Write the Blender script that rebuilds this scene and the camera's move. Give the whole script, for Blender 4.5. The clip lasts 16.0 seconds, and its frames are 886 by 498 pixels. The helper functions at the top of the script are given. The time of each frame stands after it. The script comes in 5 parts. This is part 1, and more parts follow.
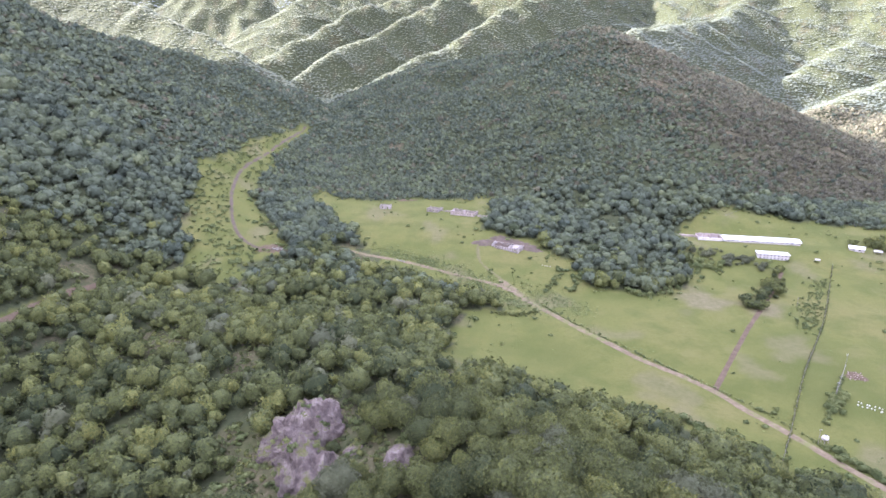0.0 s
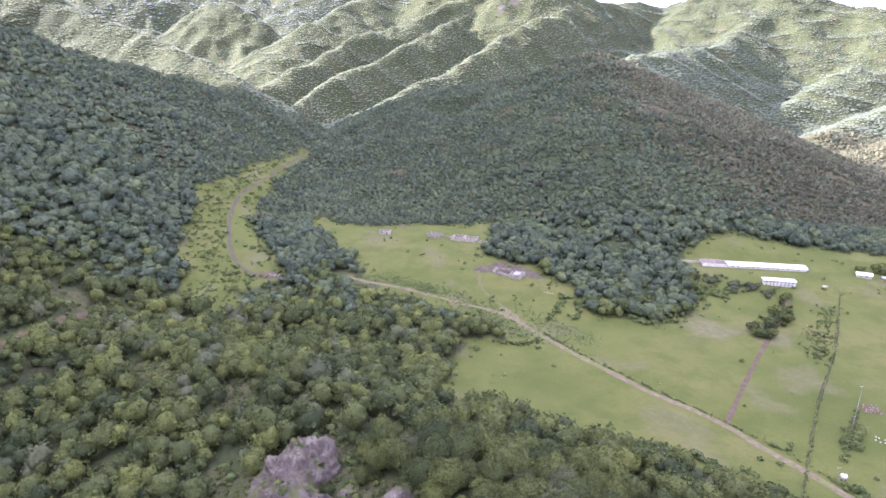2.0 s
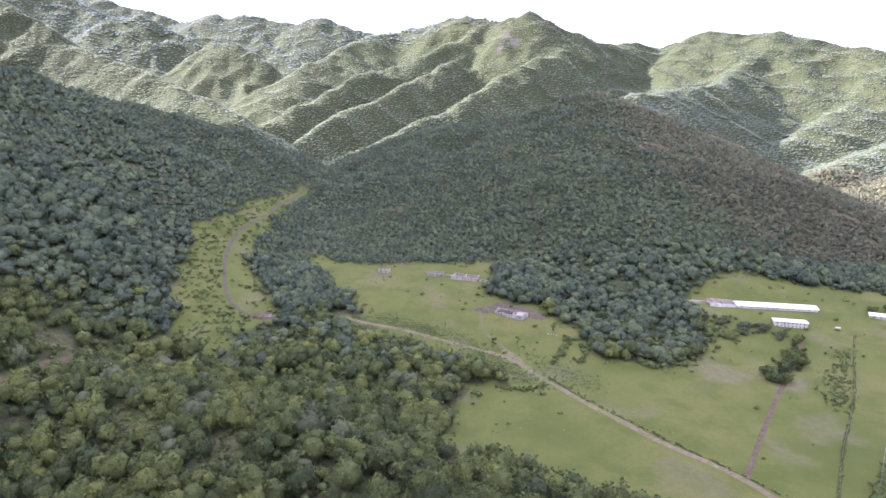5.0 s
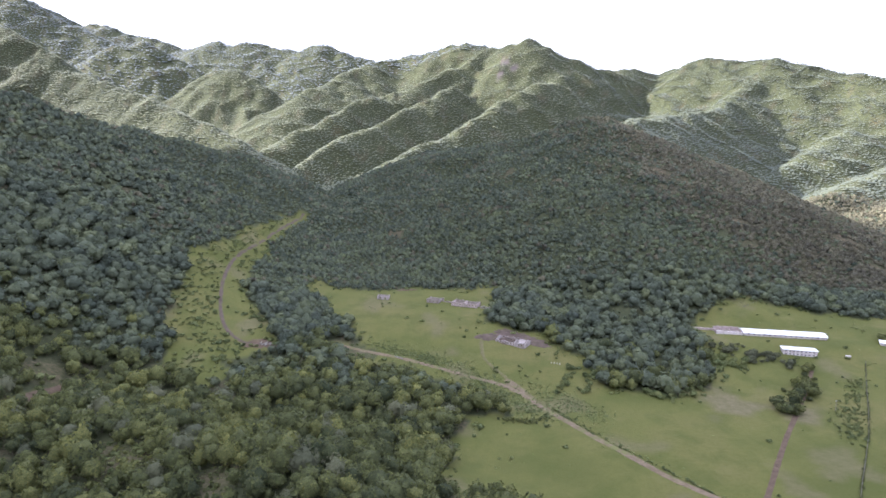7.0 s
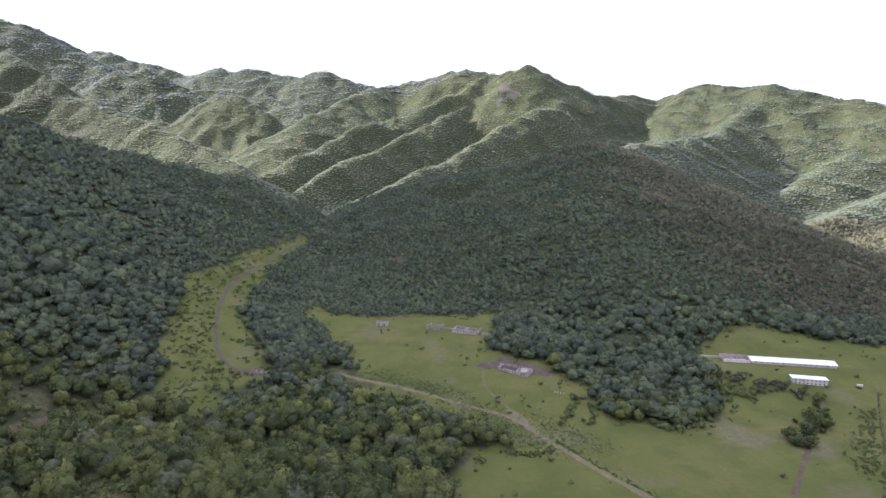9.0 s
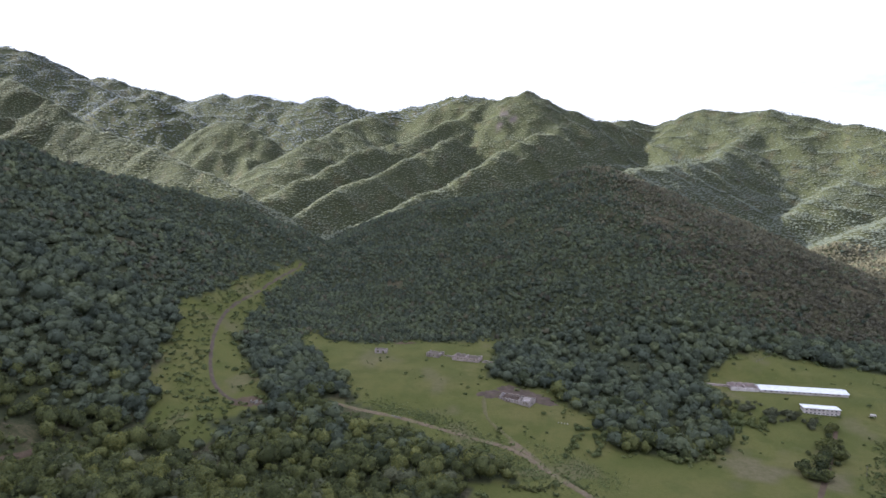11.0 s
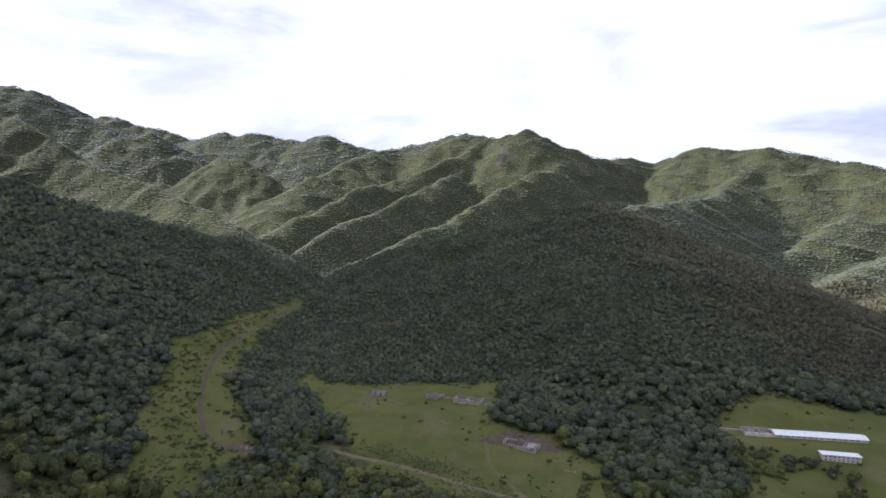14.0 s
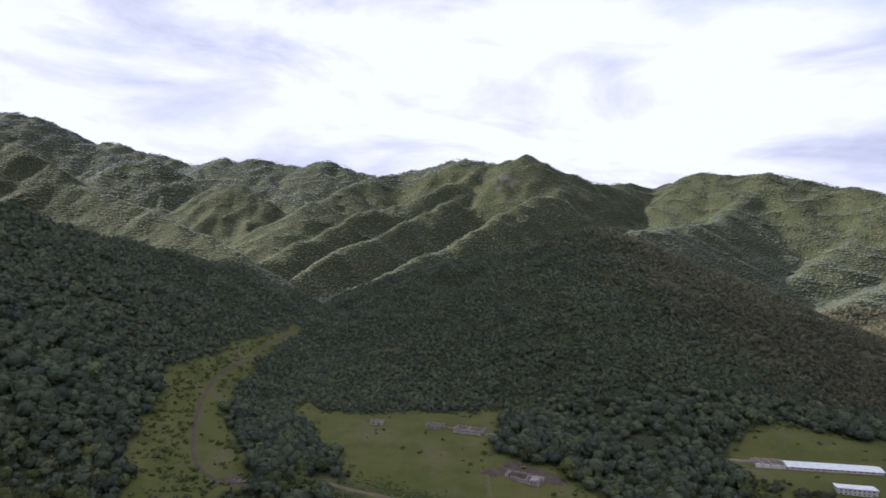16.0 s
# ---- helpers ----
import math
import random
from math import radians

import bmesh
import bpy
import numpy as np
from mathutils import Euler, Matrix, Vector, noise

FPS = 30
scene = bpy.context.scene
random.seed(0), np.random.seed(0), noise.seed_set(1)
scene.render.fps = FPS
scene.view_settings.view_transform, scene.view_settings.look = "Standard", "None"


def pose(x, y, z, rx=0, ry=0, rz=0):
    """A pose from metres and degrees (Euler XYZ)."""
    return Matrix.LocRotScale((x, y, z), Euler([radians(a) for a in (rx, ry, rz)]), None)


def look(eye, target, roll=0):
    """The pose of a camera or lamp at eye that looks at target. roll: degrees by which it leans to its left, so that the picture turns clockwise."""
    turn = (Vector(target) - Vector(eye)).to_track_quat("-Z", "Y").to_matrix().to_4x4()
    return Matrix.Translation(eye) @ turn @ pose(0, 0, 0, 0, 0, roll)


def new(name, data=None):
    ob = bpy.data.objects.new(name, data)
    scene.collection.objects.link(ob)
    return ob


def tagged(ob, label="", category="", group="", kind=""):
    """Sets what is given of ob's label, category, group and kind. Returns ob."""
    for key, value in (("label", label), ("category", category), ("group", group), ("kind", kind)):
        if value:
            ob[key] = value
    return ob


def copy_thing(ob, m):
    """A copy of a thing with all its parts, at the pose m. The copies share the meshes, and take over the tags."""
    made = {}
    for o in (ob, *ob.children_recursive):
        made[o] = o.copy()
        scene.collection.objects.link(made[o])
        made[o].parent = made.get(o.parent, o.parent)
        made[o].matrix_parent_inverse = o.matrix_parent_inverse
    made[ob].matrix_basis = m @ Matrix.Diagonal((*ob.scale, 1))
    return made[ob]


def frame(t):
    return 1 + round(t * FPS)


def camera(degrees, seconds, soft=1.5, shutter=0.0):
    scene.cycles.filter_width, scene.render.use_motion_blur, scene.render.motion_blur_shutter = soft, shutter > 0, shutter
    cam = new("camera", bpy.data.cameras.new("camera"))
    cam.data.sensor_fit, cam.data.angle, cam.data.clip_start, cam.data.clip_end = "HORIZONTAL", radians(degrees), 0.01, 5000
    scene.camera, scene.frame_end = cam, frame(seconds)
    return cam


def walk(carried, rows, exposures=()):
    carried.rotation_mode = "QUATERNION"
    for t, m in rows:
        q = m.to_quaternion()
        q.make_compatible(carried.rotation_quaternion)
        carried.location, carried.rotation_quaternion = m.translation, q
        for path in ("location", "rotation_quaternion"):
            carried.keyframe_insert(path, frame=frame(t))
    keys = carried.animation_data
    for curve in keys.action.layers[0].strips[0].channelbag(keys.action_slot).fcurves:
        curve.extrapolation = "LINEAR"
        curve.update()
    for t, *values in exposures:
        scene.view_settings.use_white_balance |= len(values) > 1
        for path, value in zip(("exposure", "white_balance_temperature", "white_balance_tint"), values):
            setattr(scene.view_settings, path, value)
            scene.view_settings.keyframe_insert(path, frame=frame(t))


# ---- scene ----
cam = camera(72.48, 16.0, soft=1.6)
# seconds, place, tilt and turn of the drone's camera
PATH = [
    (0, -0.0, 0.0, 110.0, -16.08, 0.15),
    (1, -0.09, 3.21, 109.95, -14.96, 0.13),
    (2, -0.17, 6.44, 109.9, -13.83, 0.12),
    (3, -0.25, 9.69, 109.86, -12.7, 0.11),
    (4, -0.34, 12.96, 109.81, -11.56, 0.09),
    (5, -0.42, 16.26, 109.77, -10.41, 0.08),
    (6, -0.49, 19.57, 109.73, -9.26, 0.07),
    (7, -0.57, 22.91, 109.69, -8.11, 0.05),
    (8, -0.65, 26.27, 109.65, -6.96, 0.04),
    (9, -0.72, 29.65, 109.62, -5.8, 0.03),
    (10, -0.8, 33.05, 109.58, -4.64, 0.02),
    (11, -0.87, 36.48, 109.55, -3.48, 0.01),
    (12, -0.94, 39.92, 109.52, -2.31, -0.0),
    (13, -1.01, 43.39, 109.49, -1.14, -0.01),
    (14, -1.07, 46.88, 109.47, 0.04, -0.02),
    (15, -1.14, 50.39, 109.44, 1.23, -0.03),
    (16, -1.21, 53.92, 109.42, 2.43, -0.04),
]
ROLL = 0.70
rows = []
for t, x, y, z, tilt, turn in PATH:
    eye = Vector((x, y, z))
    a, b = radians(tilt), radians(turn)
    ahead = Vector((math.sin(b) * math.cos(a), math.cos(b) * math.cos(a), math.sin(a)))
    rows.append((t, look(eye, eye + ahead * 50, ROLL)))
# seconds, stops and kelvin: the film starts bright and a little blue, and darkens as the sky comes in
EXPOSURES = [(0, 3.27, 5450, 23), (2, 3.12, 5450, 22), (4, 2.93, 5450, 21), (7, 2.47, 5500, 17), (9, 2.07, 5550, 14), (12, 1.58, 5600, 12), (14, 1.26, 5650, 12), (16, 1.04, 5700, 12)]
walk(cam, rows, EXPOSURES)

# ---- sky and sun ----
SUN_ELEVATION, SUN_AZIMUTH = 24.0, -77.0      # degrees; azimuth from +y towards +x
sun_from = Vector((math.sin(radians(SUN_AZIMUTH)) * math.cos(radians(SUN_ELEVATION)),
                   math.cos(radians(SUN_AZIMUTH)) * math.cos(radians(SUN_ELEVATION)), math.sin(radians(SUN_ELEVATION))))
sun = new("sun", bpy.data.lights.new("sun", "SUN"))
sun.data.energy, sun.data.angle, sun.data.color = 5.2, radians(1.5), (1.0, 0.9, 0.74)
sun.matrix_world = look(sun_from * 100, (0, 0, 0))

world = bpy.data.worlds.new("world")
scene.world = world
world.use_nodes = True
wt = world.node_tree
for n in list(wt.nodes):
    wt.nodes.remove(n)


def wn(kind, **values):
    n = wt.nodes.new(kind)
    for key, value in values.items():
        n.inputs[key.replace("_", " ")].default_value = value
    return n


w_out = wt.nodes.new("ShaderNodeOutputWorld")
w_back = wn("ShaderNodeBackground", Strength=0.029)
w_sky = wt.nodes.new("ShaderNodeTexSky")
w_sky.sky_type, w_sky.sun_disc = "NISHITA", False
w_sky.sun_elevation, w_sky.sun_rotation = radians(SUN_ELEVATION), radians(SUN_AZIMUTH)
w_co = wt.nodes.new("ShaderNodeTexCoord")
w_map = wt.nodes.new("ShaderNodeMapping")
w_map.inputs["Scale"].default_value = (1.0, 1.0, 3.2)
w_map.inputs["Location"].default_value = (0.35, 0.1, 0.55)
w_noise = wn("ShaderNodeTexNoise", Scale=1.5, Detail=7.0, Roughness=0.5, Distortion=0.2)
w_ramp = wt.nodes.new("ShaderNodeValToRGB")
w_ramp.color_ramp.elements[0].position, w_ramp.color_ramp.elements[1].position = 0.26, 0.42
w_noise2 = wn("ShaderNodeTexNoise", Scale=2.6, Detail=9.0, Roughness=0.56, Distortion=0.5)
w_ramp2 = wt.nodes.new("ShaderNodeValToRGB")
w_ramp2.color_ramp.elements[0].position, w_ramp2.color_ramp.elements[1].position = 0.32, 0.5
w_ramp2.color_ramp.elements[0].color = (10.2, 10.2, 12.4, 1)
w_ramp2.color_ramp.elements[1].color = (17.2, 16.6, 17.0, 1)
w_blue = wt.nodes.new("ShaderNodeMix")
w_blue.data_type = "RGBA"
w_blue.inputs[0].default_value = 0.65
w_blue.inputs[7].default_value = (9.5, 11.5, 15.0, 1)
w_mix = wt.nodes.new("ShaderNodeMix")
w_mix.data_type = "RGBA"
w_split = wt.nodes.new("ShaderNodeSeparateXYZ")
w_zenith = wt.nodes.new("ShaderNodeMapRange")      # the cloud thins out overhead
for key, value in (("From Min", 0.4), ("From Max", 0.8), ("To Min", 0.0), ("To Max", 0.15)):
    w_zenith.inputs[key].default_value = value
w_top = wt.nodes.new("ShaderNodeMix")
w_top.data_type = "RGBA"
w_top.inputs[7].default_value = (11.5, 15.0, 20.5, 1)
wl = wt.links.new
wl(w_co.outputs["Generated"], w_map.inputs["Vector"])
wl(w_co.outputs["Generated"], w_split.inputs[0])
wl(w_map.outputs["Vector"], w_noise.inputs["Vector"])
wl(w_map.outputs["Vector"], w_noise2.inputs["Vector"])
wl(w_noise.outputs["Fac"], w_ramp.inputs["Fac"])
w_side = wt.nodes.new("ShaderNodeMath")      # the cloud is whiter towards the sun
w_side.operation = "MULTIPLY_ADD"
w_side.inputs[1].default_value = -0.16
wl(w_split.outputs["X"], w_side.inputs[0])
wl(w_noise2.outputs["Fac"], w_side.inputs[2])
wl(w_side.outputs[0], w_ramp2.inputs["Fac"])
wl(w_sky.outputs["Color"], w_blue.inputs[6])
wl(w_ramp.outputs["Color"], w_mix.inputs[0])
wl(w_blue.outputs[2], w_mix.inputs[6])
wl(w_ramp2.outputs["Color"], w_mix.inputs[7])
wl(w_split.outputs["Z"], w_zenith.inputs["Value"])
wl(w_zenith.outputs["Result"], w_top.inputs[0])
wl(w_mix.outputs[2], w_top.inputs[6])
wl(w_top.outputs[2], w_back.inputs["Color"])
wl(w_back.outputs["Background"], w_out.inputs["Surface"])

# ---- materials ----


class Mat:
    """A small builder of node materials."""

    def __init__(self, name, rough=0.8, metal=0.0, spec=0.3):
        self.m = bpy.data.materials.new(name)
        self.m.use_nodes = True
        self.t = self.m.node_tree
        self.b = self.t.nodes["Principled BSDF"]
        self.b.inputs["Roughness"].default_value = rough
        self.b.inputs["Metallic"].default_value = metal
        self.b.inputs["Specular IOR Level"].default_value = spec
        self.geo = self.t.nodes.new("ShaderNodeNewGeometry")
        self.pos = self.geo.outputs["Position"]

    def noise(self, scale, detail=4.0, rough=0.55, stretch=None):
        n = self.t.nodes.new("ShaderNodeTexNoise")
        n.inputs["Scale"].default_value, n.inputs["Detail"].default_value, n.inputs["Roughness"].default_value = scale, detail, rough
        if stretch:
            mp = self.t.nodes.new("ShaderNodeMapping")
            mp.inputs["Scale"].default_value = stretch
            self.t.links.new(self.pos, mp.inputs["Vector"])
            self.t.links.new(mp.outputs["Vector"], n.inputs["Vector"])
        else:
            self.t.links.new(self.pos, n.inputs["Vector"])
        return n.outputs["Fac"]

    def ramp(self, fac, *stops):
        n = self.t.nodes.new("ShaderNodeValToRGB")
        e = n.color_ramp.elements
        while len(e) < len(stops):
            e.new(0.5)
        for k, (p, c) in enumerate(stops):
            e[k].position, e[k].color = p, (c if len(c) == 4 else (*c, 1))
        self.t.links.new(fac, n.inputs["Fac"])
        return n.outputs["Color"]

    def mix(self, fac, a, b, how="MIX"):
        n = self.t.nodes.new("ShaderNodeMix")
        n.data_type, n.blend_type = "RGBA", how
        for k, v in ((0, fac), (6, a), (7, b)):
            if isinstance(v, (int, float)):
                n.inputs[k].default_value = v
            elif isinstance(v, tuple):
                n.inputs[k].default_value = v if len(v) == 4 else (*v, 1)
            else:
                self.t.links.new(v, n.inputs[k])
        return n.outputs[2]

    def math(self, how, a, b):
        n = self.t.nodes.new("ShaderNodeMath")
        n.operation = how
        for k, v in enumerate((a, b)):
            if isinstance(v, (int, float)):
                n.inputs[k].default_value = v
            else:
                self.t.links.new(v, n.inputs[k])
        return n.outputs[0]

    def attr(self, name):
        n = self.t.nodes.new("ShaderNodeAttribute")
        n.attribute_name = name
        return n.outputs["Fac"]

    def rand(self):
        return self.t.nodes.new("ShaderNodeObjectInfo").outputs["Random"]

    def island(self):
        return self.geo.outputs["Random Per Island"]

    def up(self):
        n = self.t.nodes.new("ShaderNodeSeparateXYZ")
        self.t.links.new(self.geo.outputs["Normal"], n.inputs[0])
        return n.outputs["Z"]

    def color(self, c):
        if isinstance(c, tuple):
            self.b.inputs["Base Color"].default_value = (*c, 1)
        else:
            self.t.links.new(c, self.b.inputs["Base Color"])
        return self

    def bump(self, height, strength=0.5, distance=0.1):
        n = self.t.nodes.new("ShaderNodeBump")
        n.inputs["Strength"].default_value, n.inputs["Distance"].default_value = strength, distance
        self.t.links.new(height, n.inputs["Height"])
        self.t.links.new(n.outputs["Normal"], self.b.inputs["Normal"])
        return self


def leaf_material(name, dark, mid, light, spread=0.5, grain=1.3, relief=0.5, flick=0.2, deep=0.55):
    """Foliage: each tree has its own tint, each clump its own shade, with a dull waxy sheen."""
    k = Mat(name, 0.75, 0, 0.2)
    tone = k.math("ADD", k.math("MULTIPLY", k.attr("tint"), 0.5), k.math("ADD", k.math("MULTIPLY", k.island(), flick), 0.1 - flick / 2))
    tone = k.math("ADD", tone, k.math("MULTIPLY", k.noise(0.012, 3.0), spread * 0.55))
    tone = k.math("ADD", tone, k.math("MULTIPLY", k.math("SUBTRACT", k.rand(), 0.5), 0.12))
    c = k.ramp(tone, (0.2, dark), (0.5, mid), (0.85, light))
    # Near-black noise paints the shade of gaps between leaf clumps into the colour.
    c = k.mix(k.ramp(k.noise(grain * 0.9, 5.0, 0.72), (0.4, (0.08, 0.08, 0.08)), (0.66, (deep, deep, deep))), c, (0.022, 0.032, 0.018))
    k.color(c)
    k.bump(k.noise(grain * 0.8, 5.0, 0.75), 1.0, relief * 1.6)
    tr = k.t.nodes.new("ShaderNodeBsdfTranslucent")
    k.t.links.new(c, tr.inputs["Color"])
    ms = k.t.nodes.new("ShaderNodeMixShader")
    ms.inputs[0].default_value = 0.25
    k.t.links.new(k.b.outputs[0], ms.inputs[1])
    k.t.links.new(tr.outputs[0], ms.inputs[2])
    k.t.links.new(ms.outputs[0], k.t.nodes["Material Output"].inputs["Surface"])
    return k.m


M_LEAF = leaf_material("foliage", (0.064, 0.077, 0.035), (0.16, 0.172, 0.058), (0.295, 0.29, 0.08), flick=0.26, deep=0.74, grain=2.2, relief=0.35)
# Foliage beyond the spur: air haze is put into the base colour as blue.
M_LEAF_MID = leaf_material("hillside_foliage_hazed", (0.076, 0.093, 0.07), (0.132, 0.153, 0.1), (0.21, 0.23, 0.112), flick=0.14, deep=0.4, grain=1.2, relief=0.5)
# Mountain leaf colours are paled and blued to carry haze.
M_LEAF_FAR = leaf_material("foliage_distant_hazed", (0.115, 0.13, 0.104), (0.178, 0.19, 0.13), (0.245, 0.246, 0.138), grain=0.45, relief=0.3, flick=0.1, deep=0.14)
M_LEAF_DRY = leaf_material("dry_slope_foliage", (0.1, 0.092, 0.068), (0.168, 0.152, 0.1), (0.23, 0.205, 0.128), flick=0.14, deep=0.35, grain=1.7)
# Strongest haze tint: blue-grey painted into the far range's leaves.
M_LEAF_RANGE = leaf_material("mountain_range_foliage_hazed", (0.145, 0.165, 0.178), (0.19, 0.21, 0.212), (0.23, 0.245, 0.222), grain=0.2, relief=0.1, flick=0.06, deep=0.15)
M_SHRUB = leaf_material("shrub_foliage", (0.11, 0.135, 0.055), (0.17, 0.195, 0.075), (0.25, 0.265, 0.1), flick=0.15, deep=0.25)
M_LEAF_GREY = leaf_material("grey_foliage", (0.1, 0.108, 0.064), (0.155, 0.16, 0.09), (0.21, 0.21, 0.118), flick=0.16, deep=0.35)

k = Mat("bark", 0.9)
k.color(k.ramp(k.noise(3.0, 6.0, 0.7, (1, 1, 0.2)), (0.3, (0.05, 0.04, 0.03)), (0.7, (0.16, 0.13, 0.1))))
k.bump(k.noise(5.0, 5.0, 0.7, (1, 1, 0.2)), 0.8, 0.05)
M_BARK = k.m

k = Mat("meadow_and_forest_floor", 0.95, 0, 0.1)
grass = k.ramp(k.noise(0.016, 4.0, 0.55), (0.32, (0.082, 0.088, 0.025)), (0.5, (0.107, 0.108, 0.032)), (0.68, (0.13, 0.118, 0.042)))
grass = k.mix(k.ramp(k.noise(0.06, 5.0, 0.6), (0.45, (0, 0, 0)), (0.62, (0.7, 0.7, 0.7))), grass, (0.074, 0.084, 0.022))
grass = k.mix(k.ramp(k.noise(0.7, 6.0, 0.75), (0.45, (0, 0, 0)), (0.7, (0.5, 0.5, 0.5))), grass, (0.066, 0.076, 0.018))
grass = k.mix(k.ramp(k.noise(0.04, 6.0, 0.65), (0.56, (0, 0, 0)), (0.74, (0.45, 0.45, 0.45))), grass, (0.168, 0.145, 0.066))
grass = k.mix(k.attr("dry"), grass, k.ramp(k.noise(0.4, 6.0, 0.7), (0.3, (0.095, 0.092, 0.04)), (0.7, (0.165, 0.135, 0.082))))
soil = k.ramp(k.noise(0.25, 6.0, 0.7), (0.3, (0.034, 0.04, 0.02)), (0.6, (0.058, 0.063, 0.03)), (0.8, (0.09, 0.08, 0.048)))
soil = k.mix(k.attr("dry"), soil, k.ramp(k.noise(0.5, 8.0, 0.75), (0.38, (0.03, 0.034, 0.015)), (0.5, (0.075, 0.062, 0.035)), (0.64, (0.17, 0.128, 0.09))))
land = k.mix(k.attr("wood"), grass, soil)
k.color(k.mix(k.attr("bare"), land, k.ramp(k.noise(0.06, 7.0, 0.7), (0.35, (0.045, 0.038, 0.04)), (0.65, (0.1, 0.082, 0.084)))))
k.bump(k.noise(1.3, 8.0, 0.75), 0.9, 0.35)
M_GROUND = k.m

k = Mat("dirt_road", 0.95, 0, 0.1)
dirt = k.ramp(k.noise(0.5, 7.0, 0.7), (0.3, (0.105, 0.078, 0.05)), (0.55, (0.165, 0.126, 0.084)), (0.75, (0.23, 0.182, 0.128)))
k.color(k.mix(k.ramp(k.noise(0.16, 5.0, 0.6), (0.5, (0, 0, 0)), (0.66, (1, 1, 1))), dirt, (0.13, 0.13, 0.05)))
k.bump(k.noise(2.5, 6.0, 0.7), 0.7, 0.1)
M_ROAD = k.m

k = Mat("red_soil", 0.95, 0, 0.1)
k.color(k.ramp(k.noise(0.3, 7.0, 0.7), (0.3, (0.07, 0.05, 0.034)), (0.55, (0.112, 0.08, 0.055)), (0.75, (0.165, 0.124, 0.088))))
k.bump(k.noise(1.5, 6.0, 0.7), 0.8, 0.2)
M_SOIL = k.m

k = Mat("worn_grass", 0.95, 0, 0.1)
k.color(k.ramp(k.noise(0.6, 6.0, 0.7), (0.35, (0.095, 0.095, 0.034)), (0.6, (0.135, 0.115, 0.062)), (0.8, (0.165, 0.132, 0.088))))
k.bump(k.noise(2.0, 6.0, 0.7), 0.7, 0.1)
M_WORN = k.m

k = Mat("trodden_mud", 0.95, 0, 0.1)
mud = k.ramp(k.noise(0.3, 7.0, 0.7), (0.3, (0.06, 0.045, 0.036)), (0.55, (0.1, 0.074, 0.06)), (0.75, (0.16, 0.125, 0.1)))
k.color(k.mix(k.ramp(k.noise(0.25, 6.0, 0.7), (0.55, (0, 0, 0)), (0.68, (1, 1, 1))), mud, (0.1, 0.1, 0.04)))
k.bump(k.noise(1.5, 6.0, 0.7), 0.8, 0.2)
M_MUD = k.m

k = Mat("purple_grey_rock", 0.9, 0, 0.2)
rockc = k.ramp(k.noise(0.28, 10.0, 0.66), (0.32, (0.06, 0.046, 0.042)), (0.48, (0.175, 0.136, 0.122)), (0.68, (0.34, 0.285, 0.26)))
rockc = k.mix(k.ramp(k.noise(0.8, 8.0, 0.72, (1, 1, 0.16)), (0.46, (0, 0, 0)), (0.62, (0.7, 0.7, 0.7))), rockc, (0.12, 0.092, 0.086))
moss = k.math("MULTIPLY", k.ramp(k.up(), (0.45, (0, 0, 0)), (0.7, (1, 1, 1))), k.ramp(k.noise(0.14, 5.0, 0.6), (0.5, (0, 0, 0)), (0.58, (1, 1, 1))))
k.color(k.mix(moss, rockc, (0.12, 0.12, 0.04)))
k.bump(k.noise(0.9, 9.0, 0.8, (1, 1, 0.45)), 1.0, 0.8)
M_ROCK = k.m


def plaster(name, clean, dirty, rough=0.85):
    k = Mat(name, rough, 0, 0.25)
    c = k.ramp(k.noise(0.5, 8.0, 0.7, (1, 1, 0.5)), (0.35, dirty), (0.6, clean))
    k.color(k.mix(k.math("MULTIPLY", k.noise(4.0, 6.0, 0.7), 0.3), c, dirty))
    k.bump(k.noise(6.0, 5.0), 0.3, 0.02)
    return k.m


M_WHITE_ROOF = plaster("white_sheet_roof", (0.82, 0.82, 0.81), (0.62, 0.61, 0.6), 0.5)
M_WHITE_WALL = plaster("whitewashed_wall", (0.66, 0.61, 0.6), (0.44, 0.38, 0.37))
M_PINK_WALL = plaster("pinkish_tuff_wall", (0.44, 0.36, 0.34), (0.26, 0.21, 0.19))
M_RUIN = plaster("ruined_stone_wall", (0.34, 0.29, 0.26), (0.17, 0.14, 0.12), 0.95)
M_RUIN_PALE = plaster("pale_crumbling_plaster", (0.43, 0.38, 0.36), (0.22, 0.185, 0.165), 0.95)
M_CONCRETE = plaster("weathered_concrete", (0.42, 0.4, 0.38), (0.28, 0.26, 0.24), 0.9)
M_DARK = Mat("near_black", 0.6, 0, 0.3).color((0.03, 0.03, 0.035)).m
k = Mat("window_glass", 0.12, 0, 0.5)
k.color((0.045, 0.055, 0.065))
M_GLASS = k.m
k = Mat("grey_timber", 0.9)
k.color(k.ramp(k.noise(4.0, 6.0, 0.7, (1, 1, 0.2)), (0.3, (0.2, 0.17, 0.14)), (0.7, (0.42, 0.39, 0.34))))
M_TIMBER = k.m
k = Mat("pale_post", 0.85)
k.color(k.ramp(k.noise(3.0, 5.0), (0.3, (0.2, 0.185, 0.16)), (0.7, (0.3, 0.28, 0.24))))
M_POST = k.m
M_HIVE_WHITE = plaster("painted_hive", (0.55, 0.54, 0.48), (0.4, 0.37, 0.3), 0.6)
M_HIVE_PINK = plaster("faded_hive", (0.34, 0.26, 0.22), (0.24, 0.18, 0.16), 0.7)

# ---- the lie of the land ----
# Crest lines of the ridges: the fall of the flanks, the roundness of the crest, and (x, y, z) along it.
RIDGES = []


def ridge(fall, wide, *line):
    RIDGES.append((line, fall, wide))


